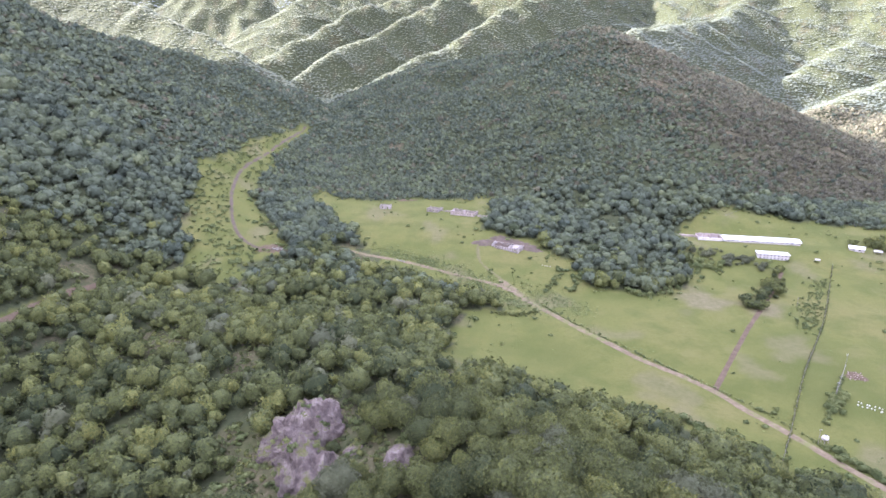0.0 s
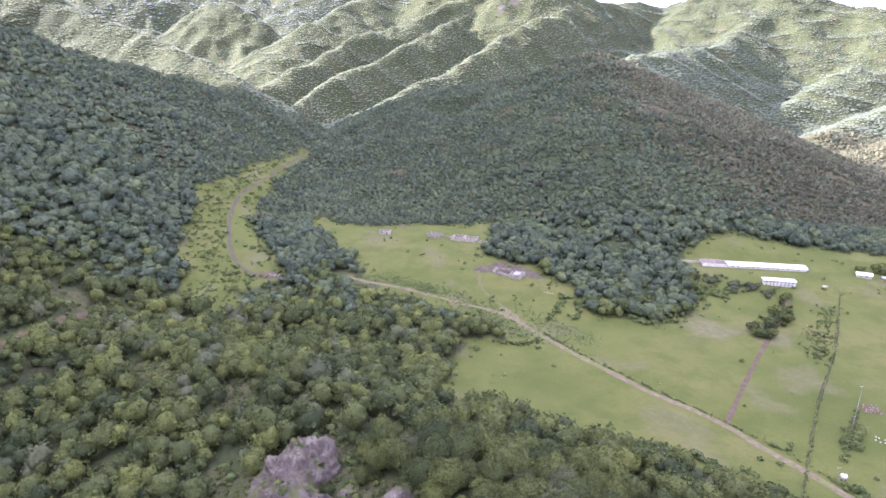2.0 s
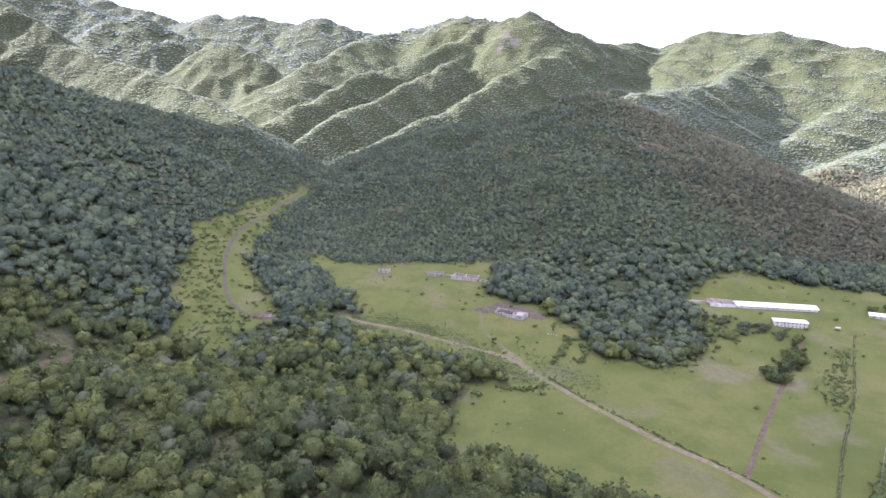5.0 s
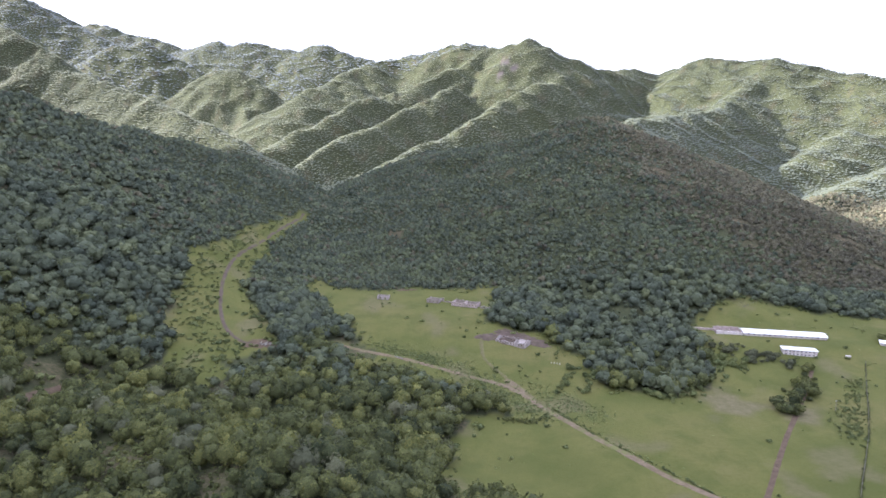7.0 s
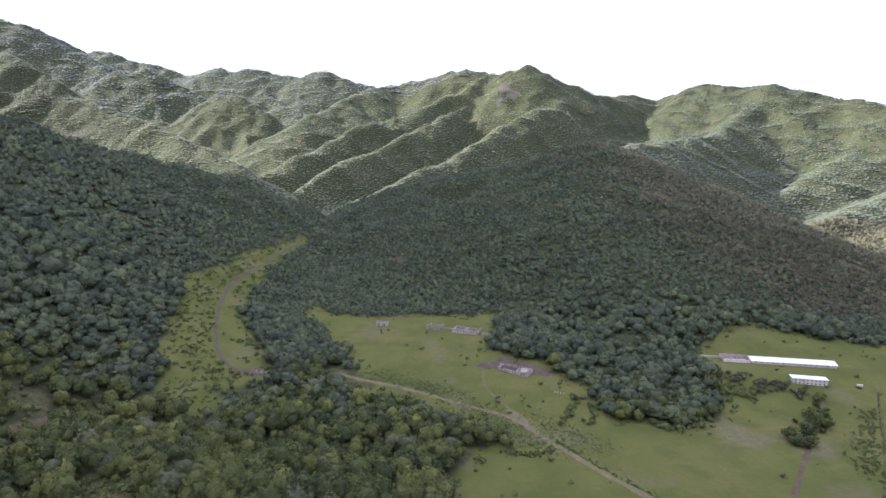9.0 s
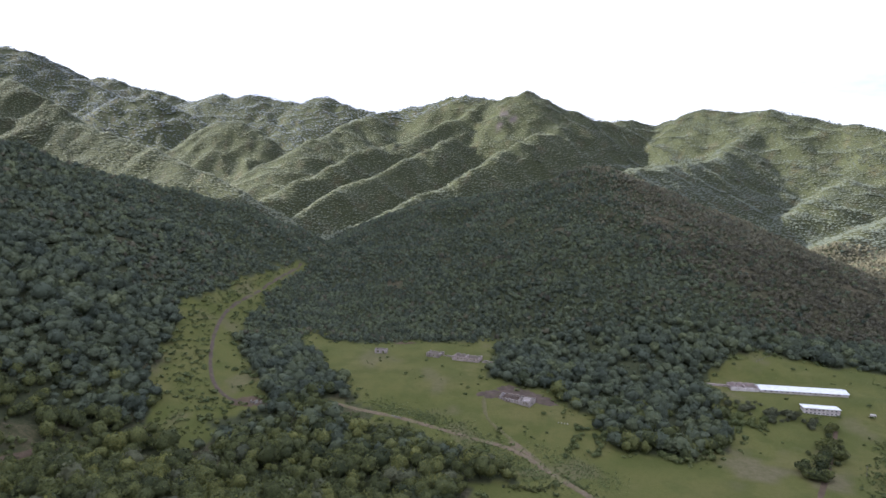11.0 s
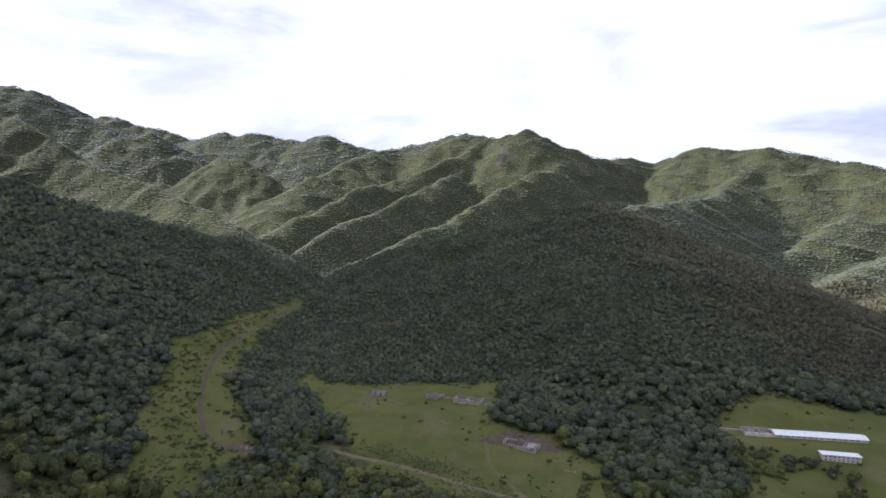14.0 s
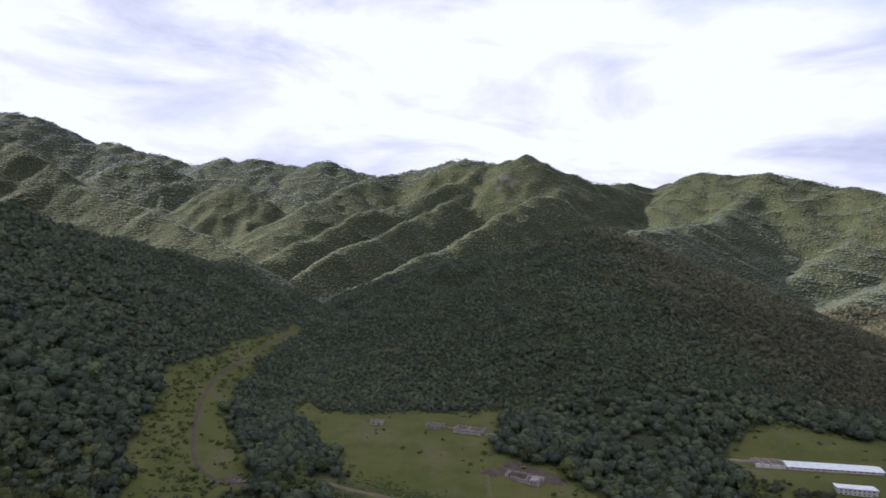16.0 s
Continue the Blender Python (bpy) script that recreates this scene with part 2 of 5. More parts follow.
# the wooded flank beside the spur
ridge(0.55, 14, (-400, 240, 122), (-425, 420, 145), (-419, 620, 166), (-391, 660, 153), (-356, 700, 142), (-313, 740, 130),
      (-263, 780, 116), (-227, 800, 99), (-192, 830, 78), (-154, 860, 44))
# its ribs, running down to the glade
ridge(0.5, 7, (-424, 480, 150), (-345, 455, 106), (-285, 440, 62), (-232, 430, 26))
ridge(0.5, 7, (-420, 600, 163), (-340, 560, 112), (-275, 535, 66), (-222, 515, 28))
ridge(0.5, 7, (-380, 668, 150), (-312, 632, 108), (-258, 610, 66), (-212, 592, 34))
# the wooded hill in the middle, with its shoulders and ribs
ridge(0.42, 15, (198, 830, 163), (159, 850, 153), (86, 870, 136), (10, 880, 124), (-51, 880, 105), (-103, 870, 78), (-137, 850, 48))
ridge(0.46, 12, (198, 830, 163), (229, 810, 147), (248, 735, 98), (282, 690, 79), (303, 640, 54), (307, 590, 33), (306, 540, 17))
ridge(0.42, 20, (198, 830, 163), (182, 690, 108), (162, 550, 58), (136, 430, 18), (116, 350, -3))
ridge(0.44, 10, (86, 870, 136), (66, 760, 98), (52, 650, 58), (36, 560, 28))
ridge(0.44, 10, (-20, 880, 118), (-38, 770, 78), (-52, 670, 46), (-66, 590, 26))
# the mountain behind it, and its spurs
ridge(0.78, 40, (-226, 2300, 469), (-93, 2150, 474), (-33, 2120, 475), (24, 2090, 494), (72, 2070, 494), (117, 2040, 483), (170, 2000, 467), (254, 1955, 490), (369, 1900, 426), (473, 1900, 391), (575, 1950, 403),
      (663, 2000, 385))
ridge(0.62, 14, (-93, 2150, 472), (-167, 2100, 445), (-238, 2050, 430), (-297, 1950, 381), (-348, 1850, 332), (-399, 1780, 296), (-423, 1720, 252))
ridge(0.85, 10, (112, 1950, 443), (22, 1850, 384), (-66, 1750, 327), (-147, 1680, 291), (-215, 1620, 266), (-259, 1540, 229), (-311, 1460, 189),
      (-360, 1400, 162), (-388, 1350, 138))
ridge(0.85, 10, (21, 1720, 314), (-39, 1620, 271), (-92, 1540, 240), (-127, 1470, 208), (-172, 1410, 181), (-204, 1370, 170), (-230, 1310, 149),
      (-267, 1220, 113), (-287, 1170, 92))
ridge(0.85, 10, (360, 1850, 401), (307, 1700, 327), (236, 1640, 314), (158, 1540, 268), (82, 1430, 217), (17, 1330, 172), (-50, 1230, 138),
      (-88, 1160, 112), (-140, 1090, 90), (-177, 1030, 68))
ridge(0.8, 10, (264, 1955, 482), (203, 1880, 397), (137, 1800, 343))
# the mountains beyond the farm
ridge(0.62, 20, (663, 2000, 390), (768, 1880, 426), (841, 1800, 406), (913, 1750, 408), (994, 1650, 364), (1060, 1500, 316), (1301, 1300, 245))
ridge(0.66, 12, (911, 1790, 405), (726, 1560, 285), (585, 1400, 227), (483, 1300, 215), (391, 1200, 198), (306, 1080, 182), (262, 960, 150))
ridge(0.62, 12, (1038, 1720, 367), (895, 1560, 268), (785, 1420, 189), (681, 1300, 134), (583, 1200, 100))
ridge(0.55, 12, (1206, 1560, 289), (1023, 1450, 232), (853, 1330, 184), (737, 1240, 142), (629, 1150, 105), (521, 1060, 72), (463, 1000, 61))
ridge(0.5, 12, (1000, 1180, 150), (800, 1080, 118), (640, 960, 88), (500, 850, 62), (420, 770, 48))
ridge(0.5, 14, (764, 950, 74), (544, 800, 46), (443, 720, 40), (374, 660, 33), (312, 600, 27))
# the side valley: a long spur, domed hills behind it, and the far range
ridge(0.8, 10, (-1366, 1760, 509), (-1223, 1700, 463), (-1116, 1660, 429), (-1000, 1600, 374), (-890, 1540, 318), (-786, 1480, 284),
      (-688, 1420, 251), (-591, 1350, 220), (-501, 1280, 192), (-414, 1200, 155), (-331, 1110, 123), (-269, 1030, 98), (-215, 950, 74))
ridge(0.85, 12, (-873, 1950, 281), (-825, 1980, 331), (-762, 2000, 373), (-708, 2000, 394), (-668, 1990, 391), (-600, 1950, 364),
      (-531, 1900, 324), (-465, 1850, 276), (-392, 1790, 230))
ridge(0.85, 8, (-658, 1990, 391), (-590, 1880, 310), (-559, 1760, 234), (-490, 1640, 166))
ridge(0.8, 12, (-1244, 2250, 471), (-1189, 2280, 515), (-1105, 2300, 534), (-1042, 2280, 510), (-935, 2230, 461), (-853, 2180, 413), (-769, 2120, 361))
ridge(0.8, 10, (-1105, 2300, 534), (-995, 2150, 415), (-903, 2000, 307))
ridge(0.62, 18, (-2444, 2900, 890), (-2082, 2850, 840), (-1968, 2820, 831), (-1862, 2800, 803), (-1750, 2750, 745), (-1578, 2680, 668), (-1408, 2600, 599))
ridge(0.62, 16, (-2370, 3500, 989), (-2304, 3500, 974), (-2107, 3450, 889), (-1963, 3400, 815), (-1915, 3400, 800), (-1869, 3400, 826),
      (-1779, 3350, 806), (-1674, 3300, 760), (-1512, 3250, 730), (-1413, 3200, 697), (-1303, 3150, 660))
ridge(0.62, 14, (-1224, 2900, 596), (-1144, 2900, 616), (-1091, 2900, 635), (-1030, 2880, 648), (-995, 2870, 628), (-888, 2850, 636),
      (-832, 2840, 632), (-742, 2800, 602), (-621, 2780, 593), (-579, 2760, 607), (-526, 2750, 611), (-444, 2720, 586), (-363, 2680, 548), (-232, 2600, 509))
ridge(0.62, 12, (-888, 2850, 634), (-746, 2600, 494), (-645, 2450, 417), (-531, 2350, 380))
# an unseen high mountain, added on the sunny side to shade the valley
ridge(2.3, 30, (-980, -400, 560), (-1040, -100, 640), (-1110, 200, 720), (-1160, 500, 780), (-1170, 800, 810), (-1170, 1130, 830), (-1170, 1180, 700))
# the spur under the drone, and the hills behind it
ridge(0.36, 6, (60, -40, 46), (30, 70, 33), (12, 112, 28), (-6, 145, 23), (-25, 170, 20), (-52, 197, 18), (-92, 218, 10), (-150, 262, 4))
ridge(0.4, 30, (900, 300, 120), (1100, 700, 180), (1300, 1000, 220))
ridge(0.35, 40, (-200, -500, 160), (400, -600, 180), (1000, -300, 150))


def ramp01(v, a, b):
    s = np.clip((v - a) / (b - a), 0, 1)
    return s * s * (3 - 2 * s)


rng_w = np.random.RandomState(5)
WAVES = [(rng_w.uniform(0, 2 * np.pi), rng_w.uniform(0, 2 * np.pi)) for _ in range(36)]


def waves(x, y, length, n0, n=6):
    """A smooth random field, about -1 to 1, with the given wave length."""
    total = np.zeros_like(x)
    for j in range(n):
        a, p = WAVES[(n0 + j) % len(WAVES)]
        kx = 2 * np.pi / length * (0.7 + 0.12 * j)
        total += np.sin(kx * (np.cos(a) * x + np.sin(a) * y) + p + 1.3 * np.sin(kx * 0.6 * (np.sin(a) * x - np.cos(a) * y) + 2 * p))
    return total / (n * 0.6)


def valley(x, y):
    """The valley floor without hills."""
    z = -3.5 + 13 * ramp01(y, 290, 430) + 0.06 * np.maximum(0, y - 430) + 0.035 * np.maximum(0, y - 900)
    z = z - 13 * ramp01(-x, 45, 110) * ramp01(-y, -235, -150)
    z = z - 2.5 * np.exp(-((x * 0.35 + (y - 250)) / 16) ** 2) * ramp01(-x, -30, 10) * ramp01(x, -90, -60)
    return z + 0.2 * waves(x, y, 45, 3) + 0.35 * waves(x, y, 130, 9)


def near_yard(x, y):
    s = np.clip(((x - 166) * 70 - (y - 397) * 13) / 5069.0, 0, 1)
    return np.hypot(x - 166 - 70 * s, y - 397 + 13 * s)


def ground(x, y):
    x, y = np.asarray(x, float), np.asarray(y, float)
    base = valley(x, y)
    far = ramp01(np.hypot(x, y), 250, 900)
    wx = x + far * 7 * waves(x, y, 150, 12)
    wy = y + far * 7 * waves(x, y, 150, 20)
    soft = 4.0 + 1.0 * far
    top = np.exp(np.zeros_like(base))
    for line, fall, wide in RIDGES:
        best = np.full_like(base, -1e4)
        for (x0, y0, z0), (x1, y1, z1) in zip(line, line[1:]):
            dx, dy = x1 - x0, y1 - y0
            s = np.clip(((wx - x0) * dx + (wy - y0) * dy) / (dx * dx + dy * dy), 0, 1)
            d = np.hypot(wx - x0 - s * dx, wy - y0 - s * dy)
            best = np.maximum(best, z0 + s * (z1 - z0) - fall * (np.sqrt(d * d + wide * wide) - wide))
        top = top + np.exp(np.clip((best - base) / soft, -40, 200))
    rise = soft * np.log(top)
    rough = ramp01(rise, 8, 60)
    rise = rise + rough * far * (2.2 * waves(x, y, 80, 15) - (6 + 5 * ramp01(y, 900, 1600)) * np.abs(waves(x, y, 150, 25)) + 3)
    rise = rise + ramp01(rise, 3, 20) * 1.0 * waves(x, y, 28, 30)
    z = base + rise
    level = 1 - ramp01(near_yard(x, y), 11, 30)      # the levelled farmyard
    return z * (1 - level) + 6.1 * level


# Meadows in plan; all the rest is wooded.
FIELD = [(-2, 205), (4, 256), (13, 282), (40, 286), (17, 312), (-26, 340), (-61, 350), (-71, 373), (-48, 358), (-51, 382), (-71, 413),
         (-96, 458), (-113, 530), (-83, 484), (-55, 477), (-19, 486), (39, 482), (40, 442), (26, 404), (61, 383), (82, 347), (85, 315),
         (117, 306), (150, 338), (155, 388), (166, 416), (217, 447), (259, 431), (330, 405), (420, 330), (420, 100), (140, 115),
         (105, 146), (92, 162), (78, 171), (61, 177), (35, 181), (20, 192)]
GLADE = [(-115, 306), (-146, 334), (-163, 375), (-185, 436), (-200, 488), (-187, 499), (-187, 528), (-186, 580), (-176, 640), (-164, 700), (-156, 700), (-160, 640), (-157, 575), (-156, 540), (-153, 475), (-112, 402), (-94, 360), (-112, 352), (-114, 336)]


def inside(poly, x, y):
    hit = np.zeros(np.shape(x), bool)
    for (x0, y0), (x1, y1) in zip(poly, poly[1:] + poly[:1]):
        if y0 != y1:
            hit ^= ((y0 > y) != (y1 > y)) & (x < (x1 - x0) * (y - y0) / (y1 - y0) + x0)
    return hit


def near_line(line, x, y):
    d = np.full(np.shape(x), 1e9)
    for (x0, y0), (x1, y1) in zip(line, line[1:]):
        dx, dy = x1 - x0, y1 - y0
        s = np.clip(((x - x0) * dx + (y - y0) * dy) / (dx * dx + dy * dy), 0, 1)
        d = np.minimum(d, np.hypot(x - x0 - s * dx, y - y0 - s * dy))
    return d


ROAD = [(-63, 366), (-41, 356), (-20, 347), (0, 336), (12, 329), (30, 319), (41, 306), (50, 288), (62, 266), (73, 248), (84, 230),
        (95, 217), (104, 204), (109, 191), (114, 181), (119, 170), (123, 160), (128, 148), (140, 120), (170, 60)]
TRACK = [(104, 205), (113, 218), (136, 251), (152, 273), (180, 310), (201, 339)]
RUIN_TRACK = [(46, 299), (41, 313), (31, 333), (24, 350), (23, 366), (24, 382)]
GLADE_ROAD = [(-99, 362), (-116, 366), (-132, 383), (-146, 411), (-158, 446), (-164, 468), (-169, 499), (-170, 529), (-166, 591), (-161, 664), (-158, 705)]
CUT_ROAD = [(-183, 205), (-181, 236), (-180, 254), (-179, 272), (-172, 291), (-158, 308), (-150, 324), (-146, 334)]
GAPS = [(-109, 216, 9), (-121, 224, 8), (-104, 300, 7), (-95, 236, 6), (-34, 156, 6), (-60, 150, 6), (-10, 122, 6), (-46, 140, 9), (-38, 124, 11), (-46, 128, 12), (-101, 162, 8),
        (-130, 208, 6), (-183, 292, 8), (-130, 296, 7), (-68, 191, 7), (-48, 352, 6), (-70, 196, 6), (-25, 128, 6), (-25, 141, 5), (-15, 130, 5), (-29, 117, 7), (-36, 147, 12), (-38, 134, 9)]

SLOPE_GAPS = [(107, 444, 9), (119, 413, 9), (120, 400, 8), (99, 464, 7), (60, 444, 6), (245, 541, 9), (259, 530, 8), (357, 567, 12), (242, 582, 8)]

BALD = [(228, 672, 15), (246, 655, 9), (267, 572, 11), (119, 656, 8), (76, 726, 8), (-49, 631, 9), (378, 583, 17), (444, 645, 24), (370, 533, 10), (218, 631, 7)]
CLIFF = [(176, 1828, 19), (194, 1787, 15), (152, 1768, 12)]      # bare rock under the summit


def clear(x, y):
    """True where no trees stand."""
    wob_x, wob_y = x + 4.5 * waves(x, y, 28, 2), y + 4.5 * waves(x, y, 28, 8)
    open_ = inside(FIELD, wob_x, wob_y) | inside(GLADE, wob_x, wob_y)
    open_ |= (near_line(ROAD, x, y) < 5) | (near_line(GLADE_ROAD, x, y) < 6) | (near_line(CUT_ROAD, x, y) < 3.2)
    open_ |= near_line([(168, 396), (236, 384)], x, y) < 15
    for gx, gy, r in GAPS:
        open_ |= np.hypot(wob_x - gx, wob_y - gy) < r
    return open_


def mesh_of(name, verts, faces_n, corners, mats, mat_index=None, smooth=False, tint=None):
    """A mesh from arrays: the vertices, the corners of all faces, how many each has (one number or one a face), and each face's material."""
    me = bpy.data.meshes.new(name)
    me.vertices.add(len(verts))
    me.vertices.foreach_set("co", np.asarray(verts, np.float32).ravel())
    if np.isscalar(faces_n):
        faces_n = np.full(len(corners) // faces_n, faces_n)
    n = len(faces_n)
    me.loops.add(len(corners))
    me.loops.foreach_set("vertex_index", np.asarray(corners, np.int32))
    me.polygons.add(n)
    me.polygons.foreach_set("loop_start", np.concatenate([[0], np.cumsum(faces_n)[:-1]]).astype(np.int32))
    if mat_index is not None:
        me.polygons.foreach_set("material_index", np.asarray(mat_index, np.int32))
    me.polygons.foreach_set("use_smooth", np.broadcast_to(smooth, n).copy())
    for m in mats:
        me.materials.append(m)
    if tint is not None:
        for key, values in tint.items():
            me.attributes.new(key, "FLOAT", "POINT").data.foreach_set("value", np.asarray(values, np.float32))
    me.update(calc_edges=True)
    return me


# one sheet of ground out to the horizon, finer ahead of the camera
ahead = np.radians(np.arange(-44, 44.01, 0.3))
side = np.radians(np.arange(45, 315.01, 3.0))
angles = np.concatenate([ahead, side])
radii = [0.0, 0.3, 12.0, 24.0, 36.0, 46.0]
while radii[-1] < 4750:
    radii.append(radii[-1] * 1.0145 + 0.15)
radii = np.array(radii[1:])
ga, gr = np.meshgrid(angles, radii)
gx, gy = gr * np.sin(ga), gr * np.cos(ga)
gz = ground(gx, gy)
wood = np.where(clear(gx, gy), 0.0, 1.0)
for bx, by, br in GAPS:
    wood = np.maximum(wood, 0.8 * (np.hypot(gx - bx, gy - by) < br + 6))
na = len(angles)
i0 = (np.arange(len(radii) - 1)[:, None] * na + np.arange(na)[None, :])
i1 = (np.arange(len(radii) - 1)[:, None] * na + (np.arange(na)[None, :] + 1) % na)
quads = np.stack([i0, i0 + na, i1 + na, i1], -1).reshape(-1)
dry = ramp01(waves(gx, gy, 60, 4) + 0.5 * waves(gx, gy, 22, 14), 0.55, 1.0) * 0.55
for bx, by, br in [(140, 300, 16), (165, 290, 12)] + [(bx, by, br * 1.4) for bx, by, br in BALD]:
    dry = np.maximum(dry, 0.9 * (1 - ramp01(np.hypot(gx - bx, gy - by) + 5 * waves(gx, gy, 18, 6), br * 0.5, br)))
dry = np.maximum(dry, 0.75 * ramp01(gx + 0.25 * (gy - 600), 190, 300) * ramp01(gy, 440, 520) * ramp01(-gy, -1000, -800) * ramp01(waves(gx, gy, 70, 22), -0.4, 0.5))
for bx, by, br in GAPS[:10] + GAPS[12:]:
    dry = np.maximum(dry, 0.65 * (1 - ramp01(np.hypot(gx - bx, gy - by) + 4 * waves(gx, gy, 12, 6), br * 0.5, br * 1.6)))
bare = np.zeros_like(gx)
for bx, by, br in CLIFF:
    bare = np.maximum(bare, 1 - ramp01(np.hypot(gx - bx, gy - by) + 6 * waves(gx, gy, 25, 6), br * 0.7, br))
me = mesh_of("ground", np.stack([gx, gy, gz], -1).reshape(-1, 3), 4, quads, [M_GROUND], smooth=True,
             tint={"wood": wood.ravel(), "dry": dry.ravel(), "bare": bare.ravel()})
ground_ob = tagged(new("ground", me), "grassy valley floor and wooded mountain slopes", "ground", kind="structure")


# ---- roads ----
def smooth_line(line, step=3.0):
    """Evenly spaced points on a curve through the given ones."""
    p = np.array(line, float)
    q = np.vstack([2 * p[0] - p[1], p, 2 * p[-1] - p[-2]])
    out = []
    for j in range(1, len(q) - 2):
        n = max(2, int(np.hypot(*(q[j + 1] - q[j])) / step))
        for s in np.arange(n) / n:
            out.append(0.5 * (2 * q[j] + (q[j + 1] - q[j - 1]) * s + (2 * q[j - 1] - 5 * q[j] + 4 * q[j + 1] - q[j + 2]) * s ** 2
                              + (3 * q[j] - q[j - 1] - 3 * q[j + 1] + q[j + 2]) * s ** 3))
    out.append(p[-1])
    return np.array(out)


def ribbon(name, line, width, material, label, lift=0.16, ragged=0.25, rut=0.08, seed=1):
    """A dirt road laid on the ground, with two wheel ruts and ragged edges."""
    r = np.random.RandomState(seed)
    c = smooth_line(line)
    d = np.gradient(c, axis=0)
    d /= np.hypot(d[:, 0], d[:, 1])[:, None]
    nrm = np.stack([-d[:, 1], d[:, 0]], -1)
    across = np.array([-0.5, -0.36, -0.24, -0.1, 0.1, 0.24, 0.36, 0.5])
    drop = np.array([-0.3, 0.0, -rut, 0.02, 0.02, -rut, 0.0, -0.3])
    w = width * (1 + ragged * (r.rand(len(c), 1) - 0.5))
    off = across[None, :] * w
    off[:, 0] -= r.rand(len(c)) * ragged * width * 0.3
    off[:, -1] += r.rand(len(c)) * ragged * width * 0.3
    x, y = c[:, :1] + nrm[:, :1] * off, c[:, 1:] + nrm[:, 1:] * off
    z = ground(x, y) + lift + drop[None, :]
    n, m = x.shape
    i = np.arange(n - 1)[:, None] * m + np.arange(m - 1)[None, :]
    me = mesh_of(name, np.stack([x, y, z], -1).reshape(-1, 3), 4, np.stack([i, i + 1, i + 1 + m, i + m], -1).reshape(-1)[::1], [material], smooth=True)
    return tagged(new(name, me), label, "road", kind="structure")


ribbon("road_valley", ROAD, 3.5, M_ROAD, "rutted dirt road along the valley meadows", seed=2)
ribbon("road_track", TRACK, 2.3, M_SOIL, "reddish dirt track between two fields", seed=3)
ribbon("road_ruin_track", RUIN_TRACK, 2.2, M_WORN, "faint dirt track to a ruined barn", lift=0.12, ragged=0.6, seed=4)

ribbon("road_glade", GLADE_ROAD, 2.6, M_MUD, "dirt road winding up a grassy glade", seed=5)
ribbon("road_cut", CUT_ROAD, 3.2, M_SOIL, "bare reddish earth road along the wooded slope", lift=0.35, ragged=0.5, seed=6)


def earth_patch(cx, cy, rx, ry, turn, label, seed, material=None):
    """A patch of trodden bare soil with an uneven rim."""
    r = np.random.RandomState(seed)
    n = 40
    a = np.arange(n) / n * 2 * np.pi
    rim = 1 + 0.18 * np.sin(3 * a + seed) + 0.1 * r.randn(n)
    xs, ys = [], []
    for s in (1.0, 0.75, 0.5, 0.25, 0.02):
        ex, ey = rx * s * rim * np.cos(a), ry * s * rim * np.sin(a)
        xs.append(cx + ex * np.cos(turn) - ey * np.sin(turn))
        ys.append(cy + ex * np.sin(turn) + ey * np.cos(turn))
    x, y = np.array(xs), np.array(ys)
    z = ground(x, y) + np.array([-0.25, 0.12, 0.18, 0.16, 0.16])[:, None]
    i = np.arange(4)[:, None] * n + np.arange(n)[None, :]
    j = np.arange(4)[:, None] * n + (np.arange(n)[None, :] + 1) % n
    me = mesh_of("bare_soil", np.stack([x, y, z], -1).reshape(-1, 3), 4, np.stack([i, j, j + n, i + n], -1).reshape(-1), [material or M_SOIL], smooth=True)
    return tagged(new("bare_soil", me), label, "bare soil", kind="structure")


earth_patch(45, 377, 21, 12, -0.55, "trodden dark bare earth round a ruined barn", 1, M_MUD)
earth_patch(27, 379, 8, 6, 0.3, "dark trampled earth at the end of a ruined barn", 6, M_MUD)
earth_patch(37, 318, 11, 3.2, -1.05, "bare earth where two dirt tracks meet", 7, M_ROAD)
earth_patch(-105, 364, 14, 7, -0.1, "bare reddish earth beside the glade road", 2)
earth_patch(-28, 480, 9, 4, 0.2, "bare earth scar at the foot of the slope", 3)

# ---- woods ----
rng = np.random.RandomState(11)


def ball(kind, cut=-0.45):
    """A unit crown template: vertices and triangles, open below."""
    bm = bmesh.new()
    if kind == 0:
        v = [bm.verts.new(p) for p in ((1, 0, 0), (0, 1, 0), (-1, 0, 0), (0, -1, 0), (0, 0, 1), (0, 0, -1))]
        for j in range(4):
            bm.faces.new((v[j], v[(j + 1) % 4], v[4]))
            bm.faces.new((v[(j + 1) % 4], v[j], v[5]))
        bmesh.ops.subdivide_edges(bm, edges=list(bm.edges), cuts=1, use_grid_fill=True)
        bmesh.ops.triangulate(bm, faces=list(bm.faces))
        for q in bm.verts:
            q.co.normalize()
    else:
        bmesh.ops.create_icosphere(bm, subdivisions=kind, radius=1.0)
    bm.verts.ensure_lookup_table()
    bmesh.ops.delete(bm, geom=[f for f in bm.faces if max(q.co.z for q in f.verts) < cut + 0.1], context="FACES")
    bm.verts.ensure_lookup_table()
    bm.verts.index_update()
    out = np.array([q.co[:] for q in bm.verts]), np.array([[q.index for q in f.verts] for f in bm.faces])
    bm.free()
    return out


BALLS = {0: ball(0), 2: ball(2)}
BALLS[1] = (np.array([(1, 0, -0.2), (0.31, 0.95, -0.2), (-0.81, 0.59, -0.2), (-0.81, -0.59, -0.2), (0.31, -0.95, -0.2), (0, 0, 1)]),
            np.array([(0, 1, 5), (1, 2, 5), (2, 3, 5), (3, 4, 5), (4, 0, 5)]))


